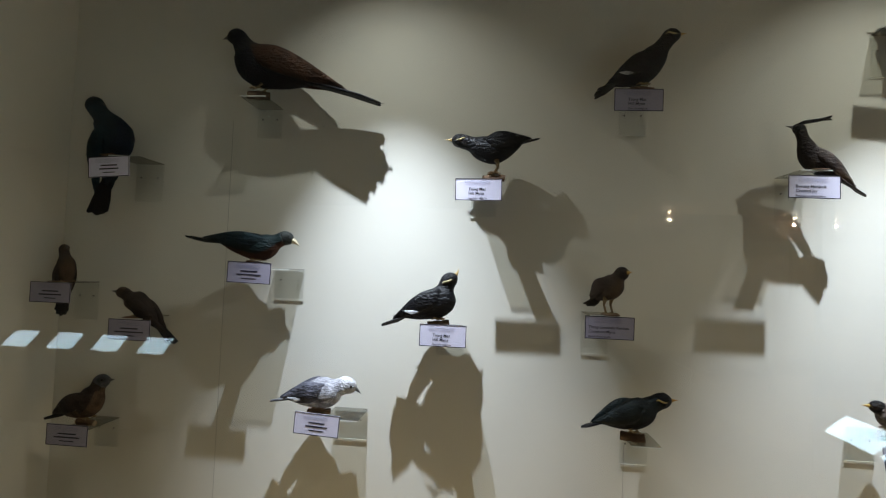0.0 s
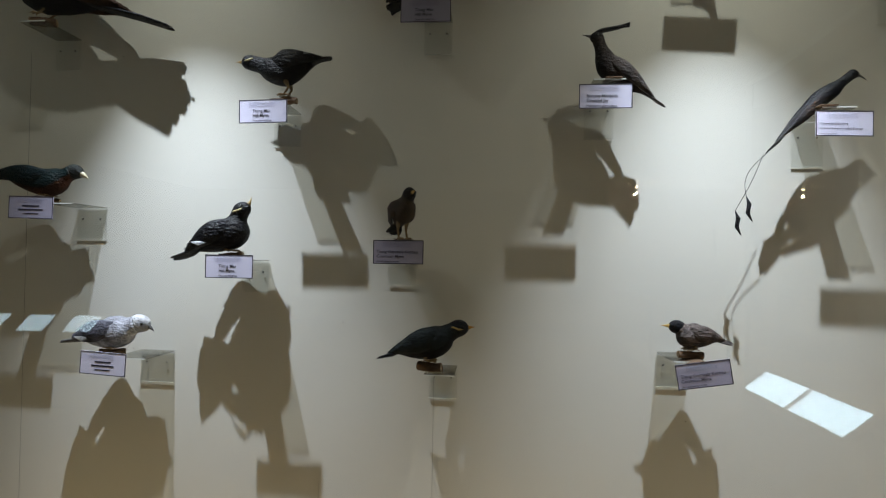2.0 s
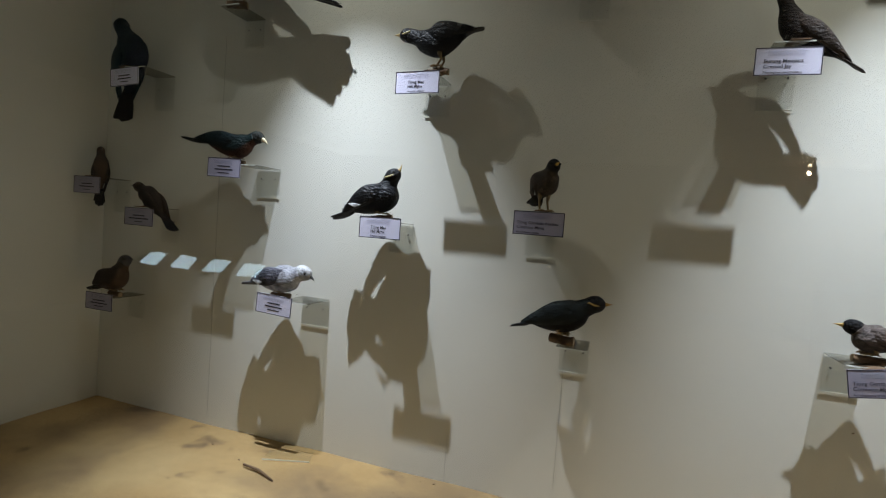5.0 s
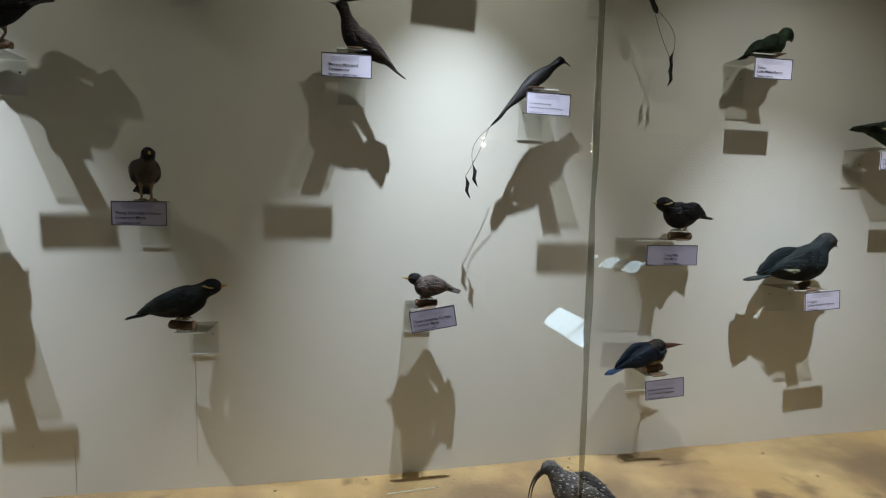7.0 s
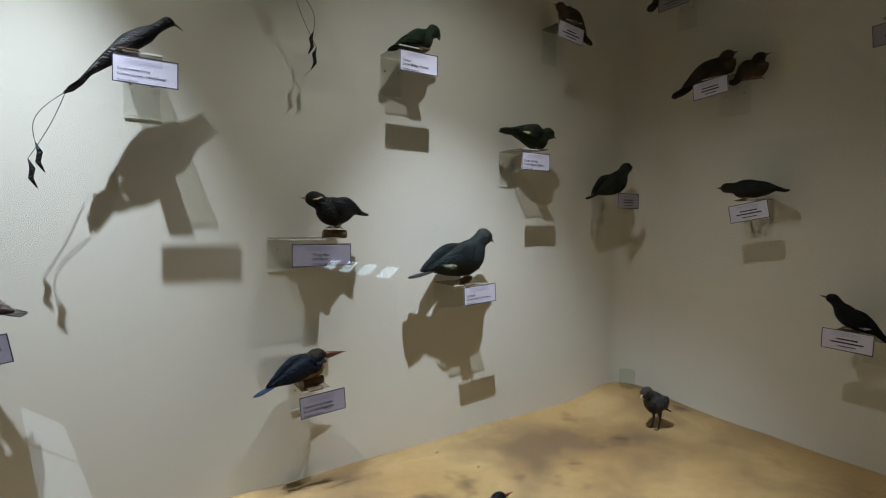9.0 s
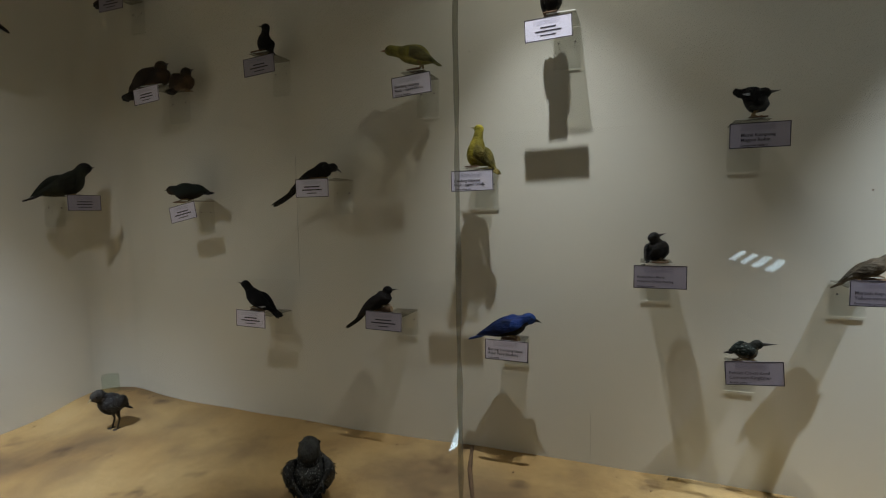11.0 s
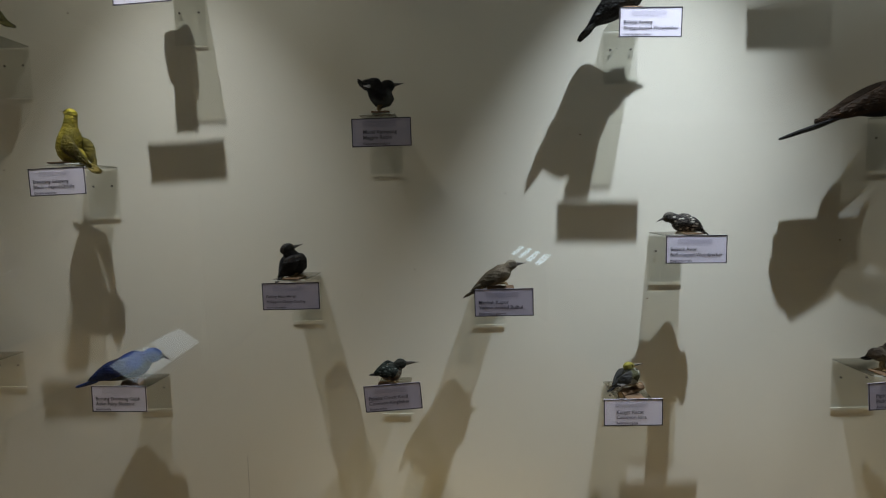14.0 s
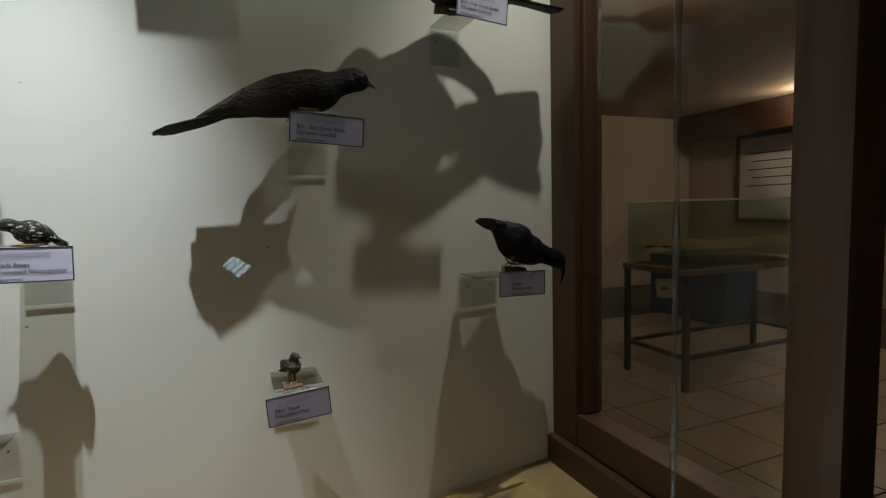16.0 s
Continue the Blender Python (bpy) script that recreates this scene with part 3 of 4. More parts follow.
    if streamer:
        for k, bend, ln in ((-1, 0.025, 0.13), (1, -0.005, 0.17)):
            b = bmesh.new()
            d1 = Vector((-s * 0.42, 0.0, -0.9)).normalized()
            wire = [T + d1 * ln * i / 8 + Vector((-s * bend * math.sin(i / 8 * math.pi), k * 0.012, 0)) for i in range(9)]
            tube(b, wire, [0.0008] * 9, 5)
            e = wire[-1]
            tube(b, [e, e + Vector((s * 0.008, 0, -0.022)), e + Vector((s * 0.004, 0, -0.045)), e + Vector((s * 0.016, 0, -0.068))], [0.0010, 0.0065, 0.006, 0.001], 6, squash=[0.35] * 4)
            part("tail_streamer", b, plumage(tail_c, gloss), g, "long wire feather ending in a racket", smooth=True)
    # legs with toes
    lm = leg_mat or LEG
    for k in (-1, 1):
        b = bmesh.new()
        y = k * girth * 0.34
        tube(b, [(s * 0.004 - s * girth * 0.2, y, C.z - girth * 0.62), (-s * girth * 0.32, y, leg * 0.55), (0, y, 0.004)], [girth * 0.26, 0.0034, 0.0030], 7)
        for a in (-28, 4, 34, 180):
            r = radians(a)
            d = Vector((s * math.cos(r), math.sin(r), 0))
            tube(b, [Vector((0, y, 0.004)), Vector((0, y, 0.006)) + d * 0.010, Vector((0, y, 0.0015)) + d * 0.021], [0.003, 0.0027, 0.0010], 5)
        part("leg", b, lm, g, smooth=True)
    return g


HORNY = {}


def material_of(colour):
    """Horn, skin and similar smooth surfaces."""
    if colour not in HORNY:
        HORNY[colour] = material("horn", colour, 0.4, vary=0.12, scale=60, fine=300, bump=0.1)
    return HORNY[colour]


BLACK, SOOT, NAVY = (0.006, 0.006, 0.0085), (0.022, 0.020, 0.022), (0.012, 0.020, 0.036)
BROWN, DARKBROWN, GREY = (0.13, 0.085, 0.055), (0.06, 0.042, 0.032), (0.17, 0.17, 0.18)
GREEN, WHITE = (0.05, 0.085, 0.045), (0.72, 0.72, 0.74)
WATTLE = (0.55, 0.46, 0.22)
ORANGE, HORNGREY, BONE = (0.55, 0.33, 0.06), (0.09, 0.085, 0.08), (0.62, 0.55, 0.36)


def specimen(wall, u, z, name, label, head, tail, girth, colours, card=None, lines=(), dim=False, roll=0.0, yaw=0.0, perched=0.0, shelf=0.0,
             shelf_width=0.085, out=0.10, card_yaw=0.0, tape=True, card_width=0.140, **more):
    """A mounted bird on its acrylic shelf, with a perch and a name card where it has them."""
    low = 2 * perched if perched else 0.0
    if perched:
        perch(wall, u, z, 0.068, perched, out, roll=random.Random(u).uniform(-12, 12), yaw=random.Random(z).uniform(-25, 25))
    acrylic_shelf(wall, u + shelf, z - low, shelf_width, 0.14, 0.10 if perched else 0.132)
    if card:
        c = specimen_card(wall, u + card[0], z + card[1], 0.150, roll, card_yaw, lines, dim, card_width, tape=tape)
        # unseen strip, added so that a dark stem links bird and card shadows
        x = min(max(-card[0], -0.04), 0.04)
        part("shadow_strip", boxed(x - 0.021, x + 0.021, 0.0015, 0.055, -low - card[1] + 0.0005, -low - card[1] + 0.0035), BARK, c, "thin brown strip added behind the card to cast a narrow stem of shadow")
    return bird(name, on_wall(wall, u, z, out, yaw), label, head, tail, girth, colours, **more)


MYNA = (BLACK, BLACK, BLACK, BLACK, BLACK, (0.60, 0.42, 0.16))
# back wall, from its left corner
specimen(1, -0.797, 2.106, "coucal", "mounted coucal, glossy black with rufous back and long ragged tail", (-0.133, 0.175), (0.406, -0.036), 0.060,
         (BLACK, BLACK, (0.055, 0.024, 0.012), BLACK, BLACK, HORNGREY), perched=0.014, bill_down=0.3, tail_share=0.58, fan=0.7, head_size=0.8, leg=0.03)
specimen(1, -1.270, 1.879, "koel", "mounted koel, dark blue-black, upright with long tail hanging", (-0.072, 0.185), (-0.083, -0.193), 0.052,
         ((0.012, 0.03, 0.04), (0.012, 0.03, 0.04), (0.012, 0.035, 0.045), BLACK, NAVY, HORNGREY), (0.012, -0.040), roll=-4, yaw=-15, bill_down=0.3, leg=0.02, shelf=0.05, shelf_width=0.10)
specimen(1, -0.770, 1.556, "malkoha", "mounted malkoha, dark green-blue with rufous throat and pale bill", (0.137, 0.061), (-0.246, 0.070), 0.040,
         ((0.012, 0.026, 0.026), (0.04, 0.045, 0.04), (0.010, 0.024, 0.028), (0.007, 0.014, 0.016), (0.09, 0.035, 0.02), BONE), (-0.003, -0.037), dim=True, roll=1, shelf_width=0.10,
         perched=0.011, bill_down=0.5, bill=0.03, bill_thick=0.5, tail_share=0.5, leg=0.012, shelf=0.070)
specimen(1, -1.424, 1.462, "pigeon", "small brown mounted dove with long tail", (0.006, 0.120), (-0.023, -0.115), 0.030,
         (DARKBROWN, BROWN, DARKBROWN, SOOT, BROWN, HORNGREY), (-0.007, -0.033), dim=True, yaw=-30, leg=0.02)
specimen(1, -1.161, 1.359, "spotted_dove", "mounted brown dove with long dark tail, leaning forward", (-0.102, 0.080), (0.128, -0.083), 0.034,
         (DARKBROWN, BROWN, DARKBROWN, SOOT, BROWN, HORNGREY), (0.006, -0.036), dim=True, leg=0.018, tail_share=0.5)
specimen(1, -1.320, 1.021, "ground_dove", "mounted grey-brown dove on a round base", (0.091, 0.132), (-0.141, -0.010), 0.042,
         (DARKBROWN, GREY, DARKBROWN, SOOT, BROWN, HORNGREY), (-0.021, -0.039), dim=True, perched=0.010, leg=0.015)
specimen(1, -0.029, 1.852, "hill_myna", "mounted hill myna, glossy black with yellow wattles, crouching", (-0.154, 0.106), (0.136, 0.115), 0.040,
         MYNA, (-0.044, -0.055), ("Tiong Mas", "Hill Myna", "Gracula religiosa"), perched=0.011, roll=-1, wattle=WATTLE, gloss=0.6, leg=0.045, leg_mat=LEG, shelf=-0.030)
specimen(1, -0.183, 1.397, "hill_myna", "mounted hill myna, ruffled black with yellow wattles, head raised", (0.065, 0.153), (-0.177, -0.026), 0.045,
         MYNA, (0.020, -0.041), ("Tiong Mas", "Hill Myna", "Gracula religiosa"), perched=0.011, roll=0, wattle=WATTLE, gloss=0.6, patch=WHITE, bill_down=-0.7, leg=0.02, shelf=0.030)
specimen(1, -0.545, 1.105, "fruit_dove", "mounted pale grey and white dove with dark wings", (0.132, 0.060), (-0.159, 0.013), 0.048,
         ((0.42, 0.42, 0.46), WHITE, (0.13, 0.13, 0.16), GREY, WHITE, HORNGREY), (0.010, -0.036), perched=0.010, roll=3, shelf_width=0.11, bill_down=0.5, patch=WHITE, leg=0.012, shelf=0.078)
specimen(1, 0.408, 2.131, "hill_myna", "mounted hill myna, black, steeply upright with spread tail", (0.128, 0.165), (-0.142, -0.027), 0.041,
         MYNA, (-0.022, -0.057), ("Tiong Mas", "Hill Myna", "Gracula religiosa"), dim=True, perched=0.011, patch=WHITE, wattle=WATTLE, gloss=0.5, fan=0.8, leg=0.02)
specimen(1, 0.898, 1.881, "crested_jay", "mounted crested jay, dark brown with long forward crest", (-0.077, 0.137), (0.149, -0.068), 0.029,
         ((0.035, 0.025, 0.022), BLACK, (0.075, 0.055, 0.045), (0.05, 0.038, 0.03), SOOT, HORNGREY), (-0.023, -0.051), ("Burung Menjerit", "Crested Jay", "Platylophus galericulatus"), roll=0, crest=0.075, leg=0.012, shelf=-0.010)
specimen(1, 0.328, 1.438, "common_myna", "mounted common myna, brown with black head, facing outwards", (0.09, 0.13), (-0.10, 0.02), 0.036,
         ((0.075, 0.055, 0.042), BLACK, (0.065, 0.045, 0.035), SOOT, (0.10, 0.075, 0.055), ORANGE), (-0.007, -0.034), ("Tiong Gembala Kerbau", "Common Myna", "Acridotheres tristis"), dim=True, yaw=-62, leg=0.055, out=0.115, shelf=-0.020)
specimen(1, 0.408, 1.096, "hill_myna", "mounted hill myna, black, on a wooden perch without card", (0.127, 0.101), (-0.151, 0.005), 0.044,
         ((0.016, 0.022, 0.022), BLACK, (0.018, 0.026, 0.026), BLACK, BLACK, (0.5, 0.26, 0.04)), perched=0.014, wattle=(0.35, 0.22, 0.05), gloss=0.3, leg=0.02, shelf=0.03)
specimen(1, 1.119, 1.149, "crested_myna", "mounted grey-brown myna with black head on a perch", (-0.079, 0.067), (0.109, 0.022), 0.034,
         ((0.20, 0.16, 0.145), BLACK, (0.16, 0.125, 0.11), (0.12, 0.10, 0.09), (0.12, 0.10, 0.09), ORANGE), (0.015, -0.053), ("Tiong Gembala Kerbau", "Common Myna", "Acridotheres tristis"), dim=True, roll=-9, perched=0.011, shelf=-0.015, leg=0.016)
specimen(1, 1.442, 1.800, "racket_tailed_drongo", "mounted racket-tailed drongo, glossy black with two wire tail feathers", (0.125, 0.089), (-0.132, -0.114), 0.022,
         (BLACK, BLACK, SOOT, BLACK, BLACK, HORNGREY), (0.035, -0.047), ("Cecawi Anting-anting", "Greater Racquet - tailed Drongo", "Dicrurus paradiseus"), roll=1, streamer=True, gloss=0.5, bill_down=0.5, leg=0.012, shelf=0.030)
specimen(1, 1.742, 2.210, "racket_tailed_drongo", "mounted drongo, black, with long racket feathers hanging down", (-0.070, 0.084), (0.110, -0.145), 0.030,
         (BLACK, BLACK, SOOT, BLACK, BLACK, HORNGREY), (-0.019, -0.056), roll=3, streamer=True, gloss=0.4, bill_down=0.4, leg=0.012, shelf=-0.04)
specimen(1, 1.185, 2.335, "drongo", "mounted black drongo high on the wall with forked tail", (-0.060, 0.100), (0.030, -0.120), 0.030,
         (BLACK, BLACK, SOOT, BLACK, BLACK, HORNGREY), (-0.005, -0.050), roll=4, leg=0.012, shelf=-0.02)
specimen(1, 1.974, 1.368, "hill_myna", "mounted hill myna, black with open yellow bill, on a branch", (-0.109, 0.094), (0.111, 0.046), 0.044,
         MYNA, (-0.056, -0.076), ("Tiong Mas", "Hill Myna", "Gracula religiosa"), dim=True, perched=0.014, shelf=-0.10, shelf_width=0.16, wattle=WATTLE, gloss=0.5, leg=0.02, card_width=0.180)
specimen(1, 1.903, 0.915, "stork_billed_kingfisher", "mounted kingfisher, blue wings, buff neck and long heavy bill", (0.110, 0.065), (-0.173, -0.033), 0.041,
         ((0.010, 0.016, 0.026), (0.035, 0.027, 0.02), (0.008, 0.015, 0.028), (0.03, 0.065, 0.14), (0.36, 0.24, 0.11), (0.10, 0.035, 0.02)), (0.016, -0.070), ("Pekaka Paruh Pelatuk", "Stork-billed Kingfisher", "Pelargopsis capensis"), dim=True,
         roll=-4, perched=0.014, bill=0.074, bill_thick=0.42, leg=0.010, gloss=0.3, head_size=1.2)
specimen(1, 2.466, 1.193, "imperial_pigeon", "large mounted grey-green imperial pigeon with pale wing marks", (0.136, 0.131), (-0.224, 0.008), 0.058,
         ((0.026, 0.036, 0.038), (0.045, 0.048, 0.045), (0.02, 0.03, 0.033), (0.05, 0.06, 0.058), (0.03, 0.034, 0.034), HORNGREY), (0.035, -0.059), ("Lengguk", "Green Imperial Pigeon", "Ducula aenea"), roll=-4, perched=0.011, bill_down=0.6,
         patch=(0.30, 0.32, 0.22), shelf_width=0.14, head_size=0.9, leg=0.020)
specimen(1, 2.266, 1.954, "parrot", "small mounted green parrot with hooked bill", (0.088, 0.063), (-0.111, -0.008), 0.036,
         ((0.028, 0.05, 0.025), (0.03, 0.055, 0.028), (0.022, 0.042, 0.02), (0.02, 0.035, 0.018), GREEN, HORNGREY), (-0.024, -0.050), ("Tanau", "Little Malay Parrot", "Psittinus cyanurus"), bill=0.014, bill_down=1.2, bill_thick=0.7, leg=0.008, shelf=-0.05)
specimen(1, 2.797, 1.671, "green_pigeon", "mounted green pigeon, dark olive with pale wing edges", (0.113, 0.063), (-0.178, 0.070), 0.042,
         ((0.04, 0.055, 0.03), (0.05, 0.06, 0.04), (0.035, 0.045, 0.028), (0.03, 0.04, 0.025), GREEN, HORNGREY), (-0.040, -0.048), ("Punai Gading", "Little Green Pigeon", "Treron olax"), patch=(0.45, 0.45, 0.2), bill_down=0.4, leg=0.015, shelf=-0.06)
specimen(1, 3.274, 1.520, "green_pigeon", "mounted dark olive pigeon perched close to the corner", (0.120, 0.126), (-0.177, -0.026), 0.045,
         ((0.035, 0.04, 0.028), SOOT, (0.035, 0.04, 0.028), SOOT, (0.05, 0.05, 0.03), HORNGREY), (0.030, -0.031), dim=True, leg=0.012)
specimen(1, 2.950, 2.189, "cuckoo_dove", "mounted brown dove with long barred tail", (-0.077, 0.064), (0.145, -0.058), 0.034,
         (DARKBROWN, BROWN, DARKBROWN, SOOT, BROWN, HORNGREY), (-0.024, -0.054), roll=6, leg=0.012, tail_share=0.5)
# side wall, from the inner corner
specimen(2, -1.432, 2.374, "pigeon", "mounted dark dove high beside the corner", (0.094, 0.063), (-0.131, -0.040), 0.036,
         (SOOT, DARKBROWN, SOOT, SOOT, DARKBROWN, HORNGREY), (0.028, -0.054), dim=True, leg=0.012)
specimen(2, -1.213, 1.965, "zebra_dove", "one of a pair of mounted brown doves sharing a shelf", (0.059, 0.090), (-0.217, -0.037), 0.042,
         (DARKBROWN, BROWN, DARKBROWN, SOOT, BROWN, HORNGREY), (-0.019, -0.041), roll=-5, leg=0.012, shelf_width=0.12)
bird("zebra_dove", on_wall(2, -1.098, 1.941, 0.075), "second of a pair of mounted brown doves, looking away", (0.050, 0.085), (-0.10, 0.0), 0.036, (DARKBROWN, DARKBROWN, DARKBROWN, SOOT, BROWN, HORNGREY), leg=0.012)
specimen(2, -0.668, 2.031, "munia", "small black mounted bird standing upright", (-0.028, 0.110), (0.040, -0.007), 0.026,
         (BLACK, BLACK, BLACK, BLACK, SOOT, HORNGREY), (0.013, -0.054), dim=True, roll=-4, leg=0.015)
specimen(2, -1.090, 1.490, "emerald_dove", "mounted dark dove crouching on its card's shelf", (-0.130, 0.046), (0.134, 0.025), 0.036,
         ((0.03, 0.04, 0.035), DARKBROWN, (0.025, 0.035, 0.03), SOOT, DARKBROWN, HORNGREY), (0.024, -0.049), roll=-11, leg=0.012, tail_share=0.35)
specimen(2, -0.430, 1.555, "long_tailed_malkoha", "mounted dark bird with long hanging tail", (0.086, 0.026), (-0.226, -0.098), 0.028,
         (BLACK, SOOT, BLACK, BLACK, SOOT, HORNGREY), (-0.011, -0.034), leg=0.012, tail_share=0.62, bill_down=0.5, shelf=0.03)
specimen(2, -0.755, 1.058, "magpie_robin", "mounted black bird with white wing bars", (-0.093, 0.098), (0.117, -0.032), 0.030,
         (BLACK, BLACK, BLACK, BLACK, SOOT, HORNGREY), (0.010, -0.034), roll=1, perched=0.011, patch=WHITE, leg=0.012, shelf=0.05)
specimen(2, -0.189, 1.093, "black_cuckoo", "mounted black bird with narrow drooping tail on a perch", (0.057, 0.064), (-0.155, -0.090), 0.028,
         (SOOT, BLACK, SOOT, BLACK, SOOT, HORNGREY), (0.024, -0.042), dim=True, roll=1, perched=0.012, leg=0.012, tail_share=0.55, shelf=0.05)
specimen(2, -0.033, 1.895, "oriole", "mounted olive-yellow oriole, head lowered", (-0.147, 0.088), (0.079, 0.013), 0.032,
         ((0.30, 0.27, 0.06), (0.28, 0.25, 0.06), (0.14, 0.13, 0.05), (0.20, 0.18, 0.05), (0.40, 0.36, 0.10), (0.30, 0.15, 0.08)), (-0.008, -0.050), ("Dendang Selayang", "Black - naped Oriole", "Oriolus chinensis"), roll=-4, leg=0.035, shelf=-0.010)
specimen(2, 0.162, 1.570, "oriole", "mounted bright yellow oriole, upright with raised head", (-0.024, 0.135), (0.089, -0.026), 0.030,
         ((0.34, 0.28, 0.035), (0.52, 0.44, 0.05), (0.17, 0.14, 0.03), (0.22, 0.17, 0.04), (0.40, 0.34, 0.05), BONE), (0.002, -0.044), ("Dendang Selayang", "Black - naped Oriole", "Oriolus chinensis"), roll=-1, yaw=-12, leg=0.012, head_size=0.85, fan=0.3, shelf=0.010)
specimen(2, 0.411, 2.011, "black_myna", "mounted black bird facing outwards above its card", (0.06, 0.11), (-0.07, 0.0), 0.030,
         (BLACK, BLACK, SOOT, BLACK, BLACK, HORNGREY), (-0.006, -0.047), roll=-2, yaw=-70, leg=0.02, out=0.115, shelf=0.03)
specimen(2, 0.953, 1.663, "magpie_robin", "mounted magpie robin, black with white wing edge and cocked tail", (0.054, 0.072), (-0.056, 0.081), 0.027,
         (BLACK, BLACK, BLACK, BLACK, (0.07, 0.07, 0.07), HORNGREY), (0.002, -0.046), ("Murai Kampung", "Magpie Robin", "Copsychus saularis"), dim=True, patch=WHITE, leg=0.022, out=0.115, shelf=-0.010)
specimen(2, 0.721, 1.273, "glossy_starling", "mounted glossy starling, black, seen from behind", (0.018, 0.083), (-0.055, -0.009), 0.027,
         (BLACK, BLACK, BLACK, BLACK, BLACK, HORNGREY), (-0.001, -0.039), ("Perling Mata Merah", "Philippine Glossy Starling", "Aplonis panayensis"), dim=True, gloss=0.6, leg=0.014, yaw=30, shelf=-0.010)
specimen(2, 0.274, 1.019, "fairy_bluebird", "mounted fairy bluebird, bright blue back and black underside", (0.104, 0.054), (-0.144, -0.021), 0.034,
         ((0.016, 0.055, 0.27), (0.02, 0.07, 0.30), (0.010, 0.03, 0.14), (0.02, 0.055, 0.24), BLACK, BLACK), (-0.001, -0.035), ("Burung Dendang Gajah", "Asian Fairy Bluebird", "Irena puella"), roll=1, perched=0.010, gloss=0.5, leg=0.010, bill_down=0.3, shelf=0.000)
specimen(2, 0.949, 1.000, "common_kingfisher", "small mounted kingfisher, dark green with long straight bill", (0.072, 0.051), (-0.055, 0.019), 0.024,
         ((0.03, 0.035, 0.03), (0.04, 0.042, 0.035), (0.03, 0.04, 0.035), SOOT, (0.16, 0.12, 0.08), HORNGREY), (0.010, -0.021), ("Pekaka Cit-cit Kecil", "Common Kingfisher", "Alcedo atthis"), dim=True, roll=-4, perched=0.011, bill=0.036, bill_thick=0.35, leg=0.008, speck=(0.14, 0.16, 0.15))
specimen(2, 1.227, 1.243, "bulbul", "mounted yellow-vented bulbul, grey-brown with short crest", (0.067, 0.053), (-0.091, -0.031), 0.022,
         ((0.15, 0.12, 0.085), (0.20, 0.17, 0.13), (0.10, 0.08, 0.055), (0.09, 0.07, 0.045), (0.26, 0.22, 0.15), HORNGREY), (0.006, -0.035), ("Merbah Kapur", "Yellow-vented Bulbul", "Pycnonotus goiavier"), dim=True, perched=0.011, leg=0.010, shelf=-0.020)
specimen(2, 1.678, 1.358, "buff_rumped_woodpecker", "small mounted woodpecker, dark with fine pale bars", (-0.070, 0.034), (0.054, -0.004), 0.023,
         ((0.035, 0.03, 0.028), (0.08, 0.07, 0.06), (0.03, 0.026, 0.024), SOOT, (0.08, 0.07, 0.06), HORNGREY), (0.004, -0.034), ("Belatuk Awan", "Buff-rumped Woodpecker", "Meiglyptes tristis"), roll=1, speck=(0.45, 0.42, 0.36), leg=0.008, bill_down=0.35, bill=0.02, shelf=-0.010)
specimen(2, 1.549, 0.981, "iora", "tiny mounted iora, yellow head, black and white wings", (0.030, 0.057), (-0.059, -0.014), 0.021,
         ((0.06, 0.06, 0.03), (0.34, 0.30, 0.06), (0.05, 0.05, 0.05), BLACK, (0.42, 0.42, 0.35), HORNGREY), (-0.011, -0.047), ("Kunyit Kacat", "Common Iora", "Aegithina tiphia"), roll=0, perched=0.011, patch=WHITE, leg=0.010, shelf=0.0, shelf_width=0.085)
specimen(2, 1.521, 1.874, "orange_backed_woodpecker", "mounted woodpecker, black back, red-brown head, pale bill, stiff tail", (0.12, 0.085), (-0.100, -0.052), 0.038,
         (BLACK, (0.11, 0.025, 0.02), BLACK, BLACK, SOOT, BONE), (0.053, -0.033), ("Belatuk Ranting", "Orange-backed Woodpecker", "Chrysocolaptes validus"), roll=2, bill=0.042, bill_thick=0.45, leg=0.010, fan=0.6, shelf=0.030)
specimen(2, 2.190, 1.632, "greater_coucal", "large mounted coucal, dark with chestnut back and long black tail", (0.187, 0.074), (-0.298, -0.056), 0.050,
         ((0.016, 0.010, 0.008), BLACK, (0.040, 0.021, 0.011), BLACK, BLACK, HORNGREY), (0.055, -0.040), ("But - But Carik Anak", "(Greater Coucal)", "Centropus sinensis"), dim=True, roll=4, leg=0.008, shelf_width=0.10, tail_share=0.58, bill_down=0.35, bill=0.03, shelf=0.030, card_width=0.165)
specimen(2, 2.148, 1.012, "pipit", "tiny brown mounted pipit facing outwards on thin legs", (0.045, 0.07), (-0.05, 0.02), 0.020,
         ((0.10, 0.08, 0.055), (0.09, 0.07, 0.05), (0.08, 0.06, 0.045), SOOT, (0.16, 0.13, 0.09), HORNGREY), (0.007, -0.043), ("Pipit Tanah", "Paddyfield Pipit", "Anthus richardi"), dim=True, roll=-4, yaw=-65, leg=0.028, out=0.115, shelf_width=0.11, shelf=0.010)
specimen(2, 2.747, 1.247, "house_crow", "mounted black crow bending forward with raised tail", (0.182, -0.040), (-0.099, 0.135), 0.045,
         (BLACK, BLACK, NAVY, BLACK, BLACK, BLACK), (-0.003, -0.043), ("Gagak", "House Crow", "Corvus splendens"), dim=True, roll=1, perched=0.012, bill_down=1.5, bill=0.04, bill_thick=0.5, gloss=0.4, fan=0.9, leg=0.030, shelf_width=0.12, shelf=-0.060)
